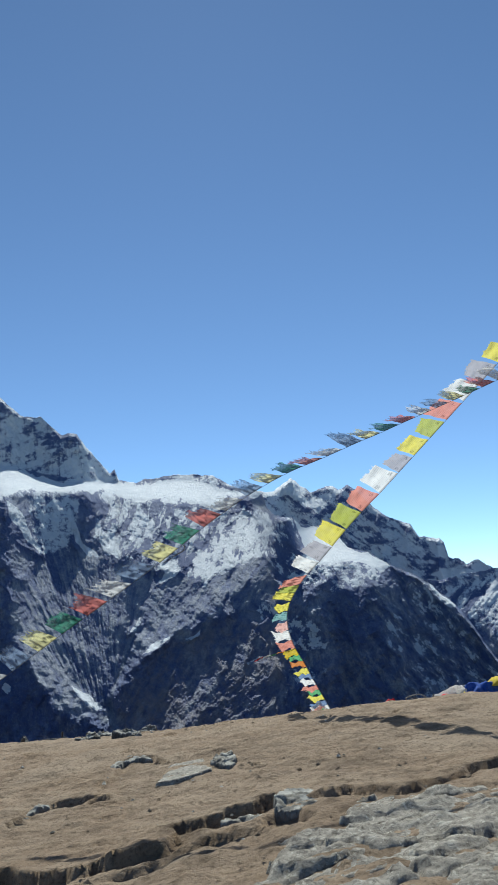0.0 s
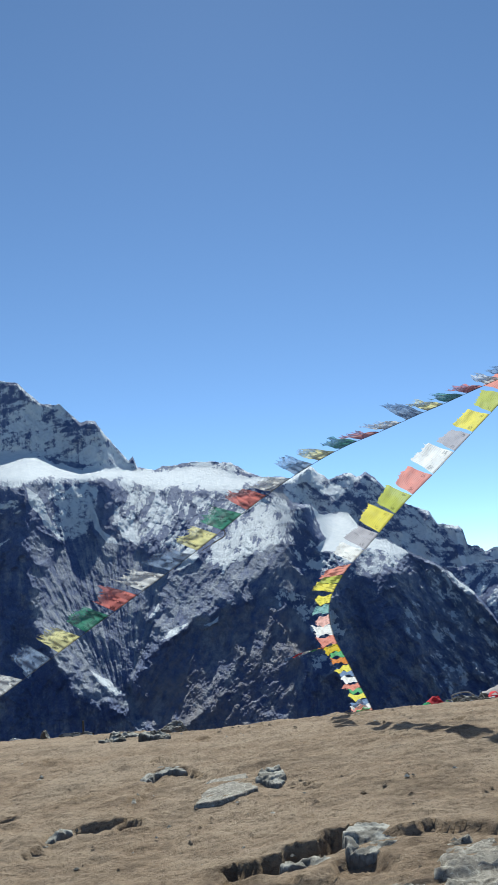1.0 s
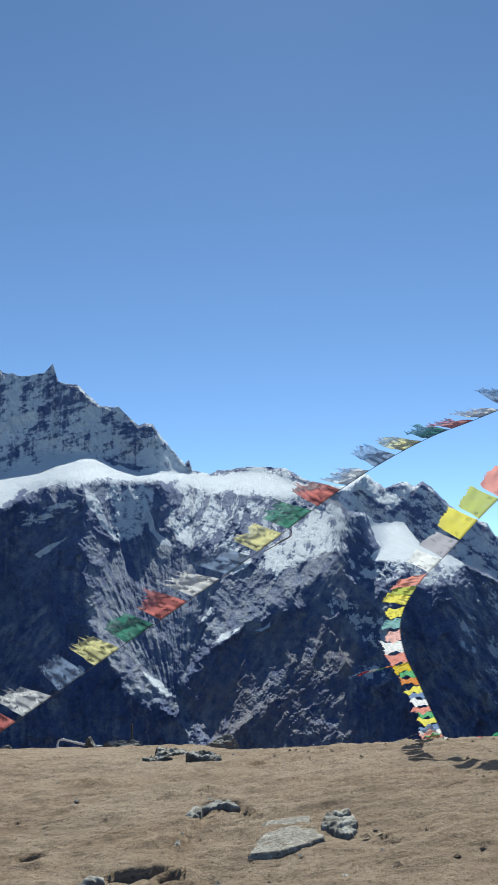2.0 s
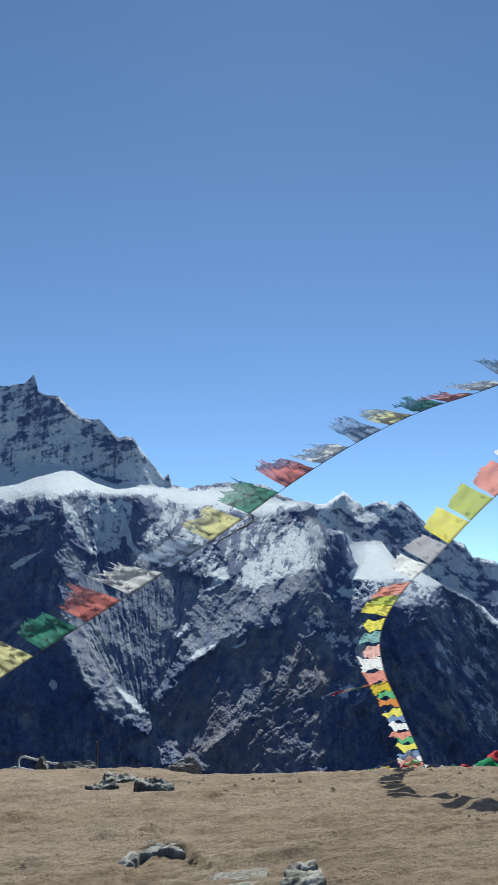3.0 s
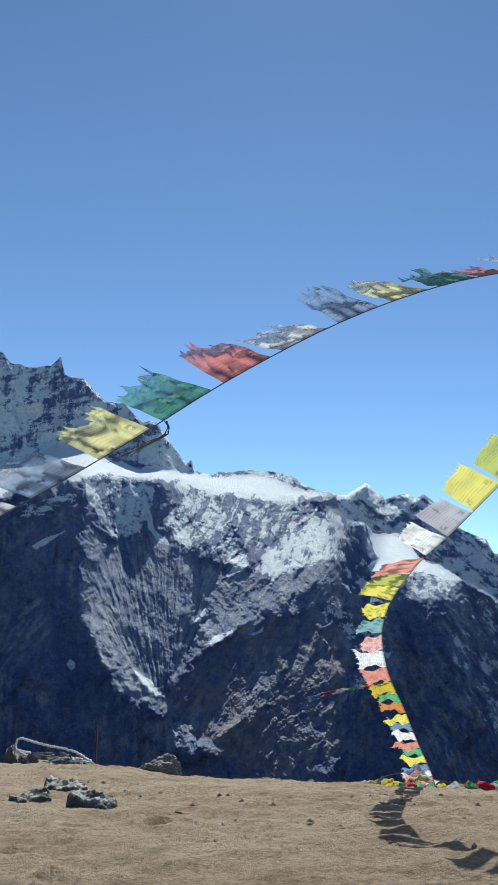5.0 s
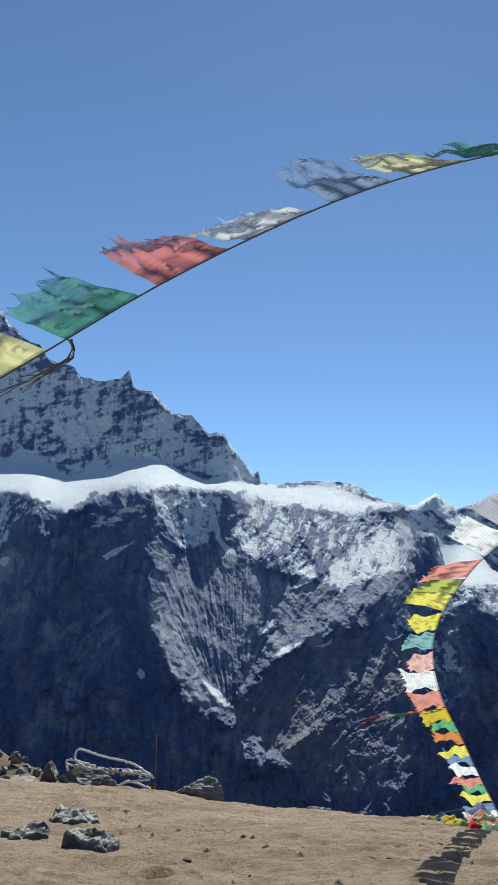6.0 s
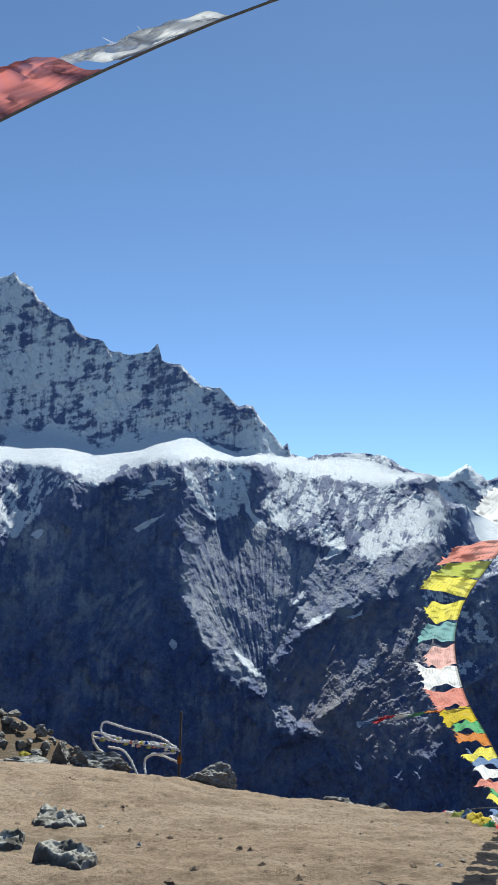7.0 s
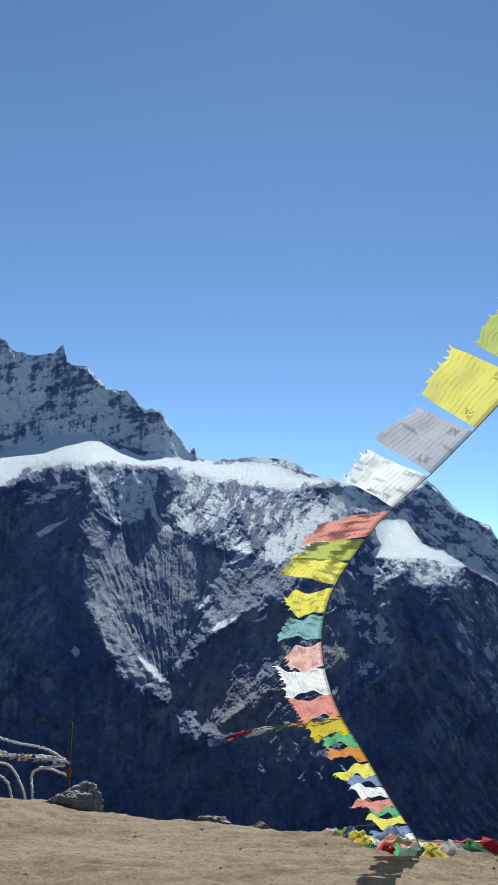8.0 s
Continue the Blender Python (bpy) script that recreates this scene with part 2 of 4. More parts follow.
def area(x, y, pts):
    """How far inside a closed outline a place lies (below 0: outside)."""
    dist, _ = to_line(x, y, list(pts) + [pts[0]])
    inside = np.zeros(x.shape, bool)
    for (ax, ay), (bx, by) in zip(pts, list(pts[1:]) + [pts[0]]):
        if ay != by:
            inside ^= ((ay > y) != (by > y)) & (x < (bx - ax) * (y - ay) / (by - ay) + ax)
    return np.where(inside, dist, -dist)


def curve_at(az, nodes, soft=0.3):
    a = np.array([n[0] for n in nodes], float)
    v = np.array([n[1] for n in nodes], float)
    out = np.interp(az, a, v)
    k = max(1, int(soft / (az[1] - az[0])))
    pad = np.r_[np.full(k, out[0]), out, np.full(k, out[-1])]
    return np.convolve(pad, np.hanning(2 * k + 1) / np.hanning(2 * k + 1).sum(), "valid")


def inside(a, e, outline, rim=0.12):
    """1 within an outline in bearing and rise, 0 outside, over a rim of that many degrees."""
    px, py = [p[0] for p in outline], [p[1] for p in outline]
    near = (a > min(px) - rim) & (a < max(px) + rim) & (e > min(py) - rim) & (e < max(py) + rim)
    m = np.zeros(a.shape)
    m[near] = smooth(-rim, rim, area(a[near], e[near], outline))
    return m


def strip(a, e, line, wide):
    """1 on a line in bearing and rise, 0 at that many degrees from it."""
    px, py = [p[0] for p in line], [p[1] for p in line]
    near = (a > min(px) - wide) & (a < max(px) + wide) & (e > min(py) - wide) & (e < max(py) + wide)
    m = np.zeros(a.shape)
    m[near] = np.clip(1 - to_line(a[near], e[near], line)[0] / wide, 0, 1)
    return m


def mountain(name, az0, az1, cols, rows, crest, foot, jag, face, seed, back=500):
    """A mountain front: its crest and the distance of its foot by bearing; face gives the steepness (degrees), the relief (metres) and the cover at each bearing and rise."""
    az = np.linspace(az0, az1, cols)
    top = curve_at(az, crest, 0.08)
    arc = np.radians(az) * 3000
    top = top + jag * (0.30 * (ridged(arc, arc * 0 + 40, 110, 5, seed + 31, 0.55) - 0.8) + 0.14 * fbm(arc, arc * 0 + 9, 24, 3, seed + 7, 0.6))
    low = -17.5
    e = low + (top - low) * np.linspace(0, 1, rows)[:, None]
    a = np.broadcast_to(az, e.shape)
    u, v = np.radians(a) * 2600, -np.radians(e) * 2600
    steep, relief, cover = face(a, e, top - e, u, v)
    # from the foot upwards, each step back as far as the slope asks
    level = np.linspace(low, top.max(), rows)
    step = np.radians(level[1] - level[0]) / np.cos(np.radians(level)) ** 2

    def per_step(slope):
        return 1 / np.maximum(np.tan(np.radians(np.clip(slope, 9, 78))) - np.tan(np.radians(level)), 0.13)

    wall = per_step(57.0)
    go = np.stack([np.where(level > top[c], wall, per_step(np.interp(level, e[:, c], steep[:, c]))) for c in range(cols)], 1)

    def sideways(values, wide):
        k = round(wide / (az[1] - az[0]))
        soft = np.hanning(2 * k + 1)[1:-1]
        return np.apply_along_axis(lambda r: np.convolve(np.pad(r, k - 1, "edge"), soft / soft.sum(), "valid"), 1, values)

    high = (smooth(6.5, 7.5, level) * smooth(12.5, 11.0, level))[:, None]
    back_by = np.cumsum((sideways(go, 1.7) * (1 - high) + sideways(go, 4.5) * high) * step[:, None], axis=0)
    back_by = np.stack([np.interp(e[:, c], level, back_by[:, c]) for c in range(cols)], 1)
    far = curve_at(az, foot) * np.exp(back_by)
    d = far - relief * smooth(0.0, 0.25, top - e)
    z = 1.7 + d * np.tan(np.radians(e))
    behind = d[-1:] + back
    d, z, a = np.concatenate([d, behind]), np.concatenate([z, z[-1:] - 0.6 * back]), np.concatenate([a, a[-1:]])
    x, y = d * np.sin(np.radians(a)), d * np.cos(np.radians(a))
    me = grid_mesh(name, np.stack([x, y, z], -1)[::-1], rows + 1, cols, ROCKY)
    for key, values in cover.items():
        spread(me, key, np.concatenate([values, values[-1:]])[::-1])
    return new(name, me)


RIM = ((-15.1, 7.6), (-14.9, 5.2), (-14.4, 1.2), (-13.6, -1.9), (-12.1, -4.6), (-9.6, -6.8), (-7.2, -9.5))
GULLY = ((-4.6, 3.4), (-5.9, 0.3), (-6.7, -2.3), (-8.1, -5.8), (-8.0, -8.0))
SPUR = ((3.4, 1.6), (5.2, 0.0), (7.1, -1.6), (7.4, -4.5), (5.3, -6.2))
EAST = ((13.4, 1.3), (14.4, 0.1), (16.4, -1.7), (18.9, -3.9), (20.9, -7.2))
RIBS = (  # ridges and gullies: their line, how far they stand out, how wide they are
    (((0.5, 7.0), (3.1, 6.1), (4.7, 5.3), (5.9, 3.5), (7.0, 1.5), (6.4, -1.0)), 40, 1.6), (RIM, 42, 1.6), (GULLY, -38, 1.6), (SPUR, 30, 1.4), (EAST, 40, 1.3),
    (((-7.4, -5.8), (-5.0, -2.6), (-1.9, -0.5), (1.2, 0.9), (3.4, 3.0)), 36, 1.3), (((-19.1, 6.8), (-19.5, 3.0), (-19.2, -3.0), (-18.0, -9.0)), -24, 1.4), (((-23.0, 7.0), (-23.6, 2.0), (-22.0, -4.0), (-21.0, -10.0)), 36, 1.8),
    (((-28.5, 6.8), (-28.0, 2.0), (-26.5, -5.0)), 36, 1.8), (((-17.2, 8.0), (-17.3, 3.0), (-16.4, -3.0), (-15.5, -9.0)), 30, 1.2), (((-0.3, -4.4), (-3.0, -7.8), (-6.0, -9.8)), 34, 1.6),
    (((11.0, 0.6), (11.7, -2.2), (12.3, -6.0), (14.8, -9.3)), 36, 1.5), (((8.6, -1.5), (9.0, -5.0), (8.0, -9.0)), -26, 1.4),
    (((-12.5, 7.8), (-12.3, 3.4)), 18, 0.6), (((-10.3, 7.2), (-10.2, 4.0)), 18, 0.6), (((-8.0, 7.0), (-8.2, 3.6)), 18, 0.6), (((-5.6, 6.6), (-6.4, 3.0)), 16, 0.6),
)


# named parts of the face, as outlines in bearing and rise
SHELF = ((-22.2, 8.4), (-20.8, 9.2), (-18.9, 9.5), (-17.0, 10.2), (-15.1, 10.8), (-14.4, 10.4), (-13.0, 9.9), (-10.9, 9.4), (-8.9, 9.4), (-7.0, 9.4), (-5.6, 9.1), (-4.3, 9.0), (-3.1, 9.4), (-2.2, 9.7), (-1.2, 9.0), (0.2, 8.3), (3.1, 8.2), (3.4, 7.8), (1.9, 7.7), (0.9, 7.7), (-0.6, 7.2), (-1.4, 7.1), (-3.0, 7.6), (-4.7, 7.9), (-5.9, 7.9), (-7.6, 8.3), (-9.2, 8.7), (-11.3, 9.0), (-12.9, 8.9), (-14.5, 8.9), (-16.5, 8.7), (-18.4, 8.1), (-20.6, 7.0), (-22.0, 6.5))
SHELF_WEST = ((-34, 7.6), (-29.8, 8.1), (-27.6, 8.9), (-26.9, 9.8), (-26.3, 10.3), (-25.6, 9.9), (-24.9, 10.8), (-23.7, 10.2), (-21.8, 9.6), (-20.7, 9.2), (-19.3, 9.3), (-17.9, 10.3), (-17.3, 10.6), (-16.0, 10.9), (-14.8, 10.7), (-13.6, 9.9), (-11.6, 9.4), (-9.9, 9.3), (-9.9, 8.6), (-11.9, 8.7), (-15.6, 8.6), (-17.2, 8.8), (-18.6, 8.2), (-19.6, 7.2), (-21.6, 7.3), (-23.6, 7.5), (-25.2, 7.7), (-27.4, 7.5), (-34, 6.6))
SLOPE = ((-8.8, 8.8), (-7.2, 8.2), (-4.7, 7.9), (-3.0, 7.4), (-1.4, 7.0), (1.1, 7.5), (3.5, 6.5), (4.2, 6.0), (3.5, 5.0), (1.9, 4.3), (3.6, 3.4), (0.3, 2.4), (-1.2, 1.4), (-2.9, 2.4), (-4.5, 2.8), (-5.8, 3.3), (-7.4, 3.9), (-8.2, 4.2), (-8.7, 5.2), (-8.6, 7.5))
RAMP = ((-1.7, 3.8), (0.3, 5.5), (1.9, 6.3), (4.2, 6.0), (5.2, 5.7), (4.6, 4.8), (3.5, 4.2), (4.4, 3.6), (1.1, 2.9), (-0.5, 2.1), (-1.2, 1.4), (-2.1, 2.4))
WEDGE = ((5.4, 5.8), (6.0, 5.3), (8.1, 5.1), (8.4, 4.6), (9.2, 3.6), (10.4, 3.1), (12.1, 2.1), (11.4, 1.7), (10.2, 2.2), (9.1, 2.5), (7.5, 2.4), (5.9, 2.5), (5.8, 2.9), (6.3, 3.6), (5.8, 4.6))
UNDER = ((4.4, 1.7), (6.0, 2.4), (9.1, 2.4), (11.4, 1.9), (11.0, 0.7), (10.2, 1.3), (8.3, 1.7), (7.1, 1.3), (5.5, 0.9), (4.6, 1.2))
DOME = ((7.7, 1.2), (8.4, 1.9), (9.2, 2.2), (10.3, 1.9), (10.5, 0.8), (9.1, 0.5), (7.6, 0.5))
SPECKS = ((1.9, -0.1), (3.6, 0.1), (5.2, -0.8), (6.7, -1.8), (7.5, -2.8), (6.9, -3.5), (5.2, -3.4), (4.6, -2.5), (3.6, -1.4), (2.7, -1.2))
LOW_SPECKS = ((3.8, -4.0), (4.7, -4.6), (5.9, -4.6), (7.1, -4.8), (5.7, -5.8), (4.8, -5.6), (4.2, -4.8))
ICE_FACE = ((-13.1, 8.6), (-10.9, 9.1), (-9.8, 7.8), (-10.3, 6.4), (-10.5, 4.6), (-11.4, 3.5), (-12.4, 4.3), (-13.2, 6.4))
WEST_SLOPE = ((-34, 6.2), (-29.6, 6.8), (-27.4, 7.6), (-25.1, 7.5), (-23.1, 6.8), (-19.6, 7.3), (-21.5, 6.4), (-23.8, 6.0), (-24.8, 4.5), (-26.1, 2.5), (-34, 1.6))
WEST_BAND = ((-19.3, 6.4), (-15.6, 7.7), (-15.1, 6.7), (-17.0, 5.8), (-19.0, 5.2))
WEST_SCREE = ((-20.7, -1.4), (-17.3, 0.0), (-16.5, -2.3), (-18.8, -4.7), (-20.7, -5.2))
CLIFF = ((3.5, 3.5), (4.2, 6.0), (5.4, 5.7), (5.8, 4.6), (6.3, 3.6), (5.8, 2.9), (5.2, 2.2), (3.8, 1.8), (3.2, 2.5))
BOWL = ((-12.6, 4.1), (-13.7, 2.5), (-14.0, 0.5), (-14.3, -0.8), (-13.6, -2.0), (-12.7, -3.5), (-11.7, -5.2), (-10.4, -6.3), (-8.5, -6.5), (-7.7, -4.7), (-6.9, -3.2), (-6.3, -1.2), (-5.6, 0.7), (-4.8, 2.1), (-7.0, 3.1), (-9.0, 4.5), (-11.1, 4.6))
RIM_SCREE = ((-14.7, -0.8), (-13.9, 0.0), (-13.3, -1.8), (-12.2, -3.7), (-10.3, -4.7), (-9.6, -5.6), (-9.1, -6.3), (-10.2, -6.7), (-11.6, -6.0), (-12.7, -4.0), (-13.8, -1.8))
OUTFLOW = ((-8.3, -6.3), (-7.9, -7.0), (-6.8, -8.5), (-6.4, -9.6), (-7.1, -9.2), (-8.1, -7.6), (-9.3, -6.6))
BANK_SCREE = ((-5.6, 0.9), (-4.8, 2.1), (-2.9, 2.4), (-1.2, 1.5), (0.3, 2.4), (3.2, 3.4), (3.8, 2.6), (3.6, 1.4), (5.2, 0.0), (3.6, 0.1), (2.0, -0.1), (-0.4, -0.5), (-3.6, -1.6), (-5.7, -3.0), (-6.7, -3.4))
EAST_FACE = ((10.8, 0.9), (13.2, 1.1), (14.6, 0.0), (16.4, -1.9), (18.9, -4.2), (20.5, -8.5), (15.0, -9.5), (12.6, -6.5), (11.2, -2.5))
HEATH = ((-7.4, -5.3), (-6.3, -3.8), (-3.6, -2.1), (0.4, -0.9), (3.6, -1.8), (4.4, -3.6), (3.6, -6.6), (4.1, -9.5), (2.1, -11.0), (-1.0, -11.5), (-4.1, -10.1), (-6.5, -8.9), (-7.9, -6.8))
PATCHES = []  # clean snow lying in hollows and gullies
PATCHES.append(((-4.6, 2.0), (-3.9, 2.5), (-4.2, 3.0), (-3.7, 3.2), (-3.1, 2.8), (-3.4, 2.3), (-4.3, 1.9)))
PATCHES.append(((-10.6, -4.6), (-9.7, -5.2), (-8.5, -6.2), (-8.9, -6.4), (-9.9, -5.7)))
PATCHES.append(((-6.7, -1.3), (-6.4, -0.9), (-5.9, -0.4), (-5.8, -0.7), (-6.3, -1.2)))
PATCHES.append(((-5.8, -3.0), (-5.0, -2.3), (-3.8, -1.8), (-3.8, -2.0), (-4.8, -2.6)))
PATCHES.append(((-2.9, -2.1), (-2.4, -1.9), (-1.7, -1.5), (-1.7, -1.8), (-2.4, -2.1)))
PATCHES.append(((-18.1, 3.5), (-17.3, 4.1), (-16.0, 4.6), (-16.8, 4.0), (-17.8, 3.3)))
PATCHES.append(((-15.2, -4.3), (-14.9, -4.0), (-14.5, -4.3), (-14.8, -4.8)))
PATCHES.append(((-25.3, 2.7), (-24.6, 3.3), (-24.2, 3.1), (-24.7, 2.4)))
FINGERS = []  # snow running down between ribs of rock
FINGERS.append(((-11.0, 7.5), (-10.3, 6.7), (-9.7, 5.1), (-8.6, 3.9), (-9.2, 4.0), (-10.2, 5.2)))
FINGERS.append(((-8.6, 6.2), (-7.9, 5.4), (-6.8, 4.1), (-7.4, 3.9), (-8.4, 4.7)))
FINGERS.append(((-15.0, 8.3), (-13.8, 7.4), (-13.1, 5.8), (-12.4, 4.4), (-12.8, 4.5), (-13.9, 6.1), (-14.7, 7.0)))
FINGERS.append(((14.3, 1.1), (14.7, 0.7), (15.4, -0.3), (16.3, -1.2), (15.7, -1.1), (15.0, -0.4)))


def roughness(u, v, seed):
    """Broken rock: crests and gullies running down the face, in metres."""
    wu, wv = u + 22 * fbm(u, v, 110, 4, seed + 51), v + 22 * fbm(u, v, 110, 4, seed + 52)
    m, o, m2, o2 = 0.8 * wu + 0.6 * wv, 0.8 * wv - 0.6 * wu, 0.8 * wu - 0.6 * wv, 0.8 * wv + 0.6 * wu
    return 15 * (ridged(m, o * 0.4, 130, 7, seed + 15, 0.55) - 0.8) + 15 * (ridged(m2, o2 * 0.4, 110, 7, seed + 16, 0.55) - 0.8) + 7 * fbm(wu, wv, 40, 6, seed + 17, 0.62)


def main_face(a, e, depth, x, y):
    n = fbm(x, y, 240, 8, 71, 0.62)
    n2, n3 = fbm(x, y, 70, 6, 72, 0.6), fbm(x, y, 70, 6, 73, 0.6)
    band = fbm(x * 0.35 + y * 0.2, y, 26, 5, 78, 0.65)
    iso = fbm(x, y, 30, 6, 75, 0.7)
    tilt = 0.7 + 0.25 * fbm(x, y, 400, 2, 83)
    up = fbm((x + y * tilt) * 0.8 + 8 * n2, (x - y) * 0.22, 22, 6, 79, 0.7)
    down = fbm((x - y * tilt) * 0.8 + 8 * n2, (x + y) * 0.22, 22, 6, 80, 0.7)
    turn, out = np.arctan2(a + 8.2, e + 9.5), np.hypot(a + 8.2, e + 9.5)
    flute = fbm(turn * 560 + 5 * n2, out * 4.0, 22, 5, 77, 0.7)
    plumb = fbm(x, y * 0.12, 22, 5, 81, 0.68)
    drift = 7 * fbm(x, y * 3, 190, 3, 85, 0.45)
    strata = fbm(x * 0.25 - y * 0.14, y + 0.35 * x, 20, 5, 86, 0.65)

    def within(outline, rim=0.12, ragged=0.35):
        return inside(a + ragged * n2, e + ragged * n3, outline, rim)

    lie, lie_small = roughness(x, y, 5), roughness(x * 1.8, y * 1.8, 6) / 1.8
    steep = np.full(a.shape, 57.0)
    rough = np.full(a.shape, 1.0)
    s = 0.10 + 0.16 * n + 0.12 * iso
    base = np.interp(a, [-34, -28, -25, -20, -16, -8.5, -7, -3, 2], [8.4, 9.4, 10.5, 9.2, 10.6, 9.2, 9.1, 9.3, 8.2])
    upper = smooth(-0.1, 0.2, e - base) * smooth(4.0, 3.0, a)
    s = s * (1 - upper) + upper * (0.70 - 0.006 * lie - 0.014 * lie_small + 0.30 * plumb + 0.40 * strata + 0.22 * iso + 0.45 * n - 0.12 * smooth(1.3, 0.2, depth))
    east = smooth(8.0, 10.0, a) * smooth(1.0, 0.0, e)
    veil = smooth(-0.35, 0.3, fbm(x, y, 330, 4, 84)) * smooth(-14, -6, e)
    scree = (0.25 + 0.75 * veil) * smooth(-0.2, 0.5, 0.14 - 0.022 * lie - 0.02 * lie_small + 0.4 * np.where(a > 7, down, plumb + 0.4 * up) + 0.3 * iso)
    scree = np.maximum(scree, east * 0.7 * smooth(0.02, 0.45, down + 0.5 * n)) * (1 - upper)
    lumps = np.zeros(a.shape)
    # outline, steepness, roughness, lumps, snow, scree
    for outline, slope, broken, lump, cover, stones in (
        (SLOPE, 30, 0.7, 8 * up + 3 * iso, 0.58 + 0.75 * up + 0.15 * iso + 0.2 * n - 0.016 * lie - 0.018 * lie_small, None), (RAMP, 23, 0.5, 7 * up + 3 * iso, 0.74 + 0.6 * up + 0.4 * iso, None), (UNDER, 30, 0.5, 7 * iso, 0.58 + 0.9 * iso, None),
        (SPECKS, 42, 0.8, 7 * iso, 0.46 + 1.1 * iso, None), (LOW_SPECKS, 44, 0.8, 7 * iso, 0.44 + 1.1 * iso, None), (ICE_FACE, 52, 0.5, 3 * plumb, 0.60 + 0.15 * plumb + 0.4 * iso + 0.3 * n, None),
        (WEST_SLOPE, 38, 0.8, 7 * up, 0.46 + 0.8 * up + 0.5 * n, None), (WEST_BAND, 54, 1.0, 0, 0.40 + 0.9 * band, None), (CLIFF, 64, 0.8, 0, 0.30 + 0.8 * down, None),
        (BANK_SCREE, 35, 0.4, 4 * up, None, 0.45 + 0.9 * up + 0.3 * iso), (HEATH, 38, 0.45, 5 * up, None, 0.6 * smooth(0.0, 0.6, 0.1 + 0.6 * up + 0.3 * iso - 0.02 * lie - 0.02 * lie_small)), (WEST_SCREE, 44, 0.9, 4 * up, None, 0.25 + 1.0 * up),
        (BOWL, 37.5, 0.35, 5 * flute, None, 0.40 + 1.2 * flute + 0.6 * iso + 0.5 * n), (RIM_SCREE, 35, 0.4, 4 * iso, None, 0.75 + 0.9 * iso), (EAST_FACE, 43, 0.9, 6 * down, 0.30 + 0.7 * down + 0.4 * iso - 0.015 * lie, 0.35 + 0.9 * down), (OUTFLOW, 40, 0.6, 5 * iso, None, 0.50 + 1.3 * iso), (DOME, 30, 0.3, 0, 0.54 + 0.4 * iso, None),
        (SHELF, 17, 0.02, drift, None, None), (SHELF_WEST, 17, 0.02, drift, None, None), (WEDGE, 14, 0.04, drift, None, None),
    ):
        m = inside(np.maximum(a, -26.0), e, outline, 0.35)
        steep = steep * (1 - m) + m * slope
        rough = rough * (1 - m) + m * broken
        lumps = lumps * (1 - m) + m * lump
        if cover is not None or stones is not None:
            m = within(outline, 0.3)
        if cover is not None:
            s = s * (1 - m) + m * cover
            scree = scree * (1 - m) if stones is None else scree
        if stones is not None:
            scree = scree * (1 - m) + m * stones
            s = s * (1 - 0.6 * m) if cover is None else s
    for outline, rim, ragged in ((SHELF, 0.42, 0.6), (SHELF_WEST, 0.85, 0.7), (WEDGE, 0.14, 0.3)):
        s = np.maximum(s, (1.3 + 0.6 * iso) * within(outline, rim, ragged))
    for outline in FINGERS:
        s = np.maximum(s, (1.0 + 0.5 * iso) * within(outline, 0.12, 0.25))
        steep = steep - 8 * inside(a, e, outline, 0.3)
    for outline in PATCHES:
        s = np.maximum(s, (1.2 + iso) * within(outline, 0.1, 0.2))
    for outline in PATCHES[:5]:
        lumps = lumps + 18 * inside(a, e + 0.2, outline, 0.3)
    for line, wide, strong in ((GULLY, 0.2, 0.7), (SPUR, 0.2, 0.5), (EAST, 0.2, 0.5)):
        scree = np.maximum(scree, strong * smooth(0, 0.6, strip(a + 0.4 * n2, e + 0.4 * n3, line, wide)))
    relief = rough * lie + upper * 0.8 * lie_small + lumps
    for line, high, wide in RIBS:
        relief = relief + high * (0.35 + 0.65 * rough) * strip(a + 0.5 * n2, e + 0.5 * n3, line, wide) ** 1.3
    heath = within(HEATH, 0.5) * (0.55 + 0.5 * up + 0.5 * iso + 0.5 * n)
    return steep, relief, {"snow": np.clip(s, 0, 1.2), "scree": np.clip(scree, 0, 1), "heath": np.clip(heath, 0, 1)}


CAP = ((3.0, 7.6), (4.2, 8.2), (5.5, 9.0), (6.6, 8.0), (6.0, 7.6), (4.6, 7.5))
LEDGE = ((6.2, 6.9), (7.2, 7.2), (8.6, 7.6), (9.2, 7.4), (7.6, 6.9), (6.4, 6.5))
PEAK_RIBS = (
    (((5.5, 8.7), (4.3, 6.6), (3.9, 3.0)), 70, 1.3), (((5.5, 8.7), (7.0, 6.0), (7.4, 2.0)), 70, 1.3), (((8.5, 8.0), (9.2, 5.5), (9.8, 2.0)), 60, 1.1), (((9.6, 7.9), (11.6, 4.6), (12.0, 1.0)), 60, 1.2), (((13.7, 4.7), (13.4, 2.0), (14.0, -1.0)), 50, 0.9),
    (((15.6, 3.6), (15.4, 1.0), (16.0, -2.0)), 50, 0.8),
)


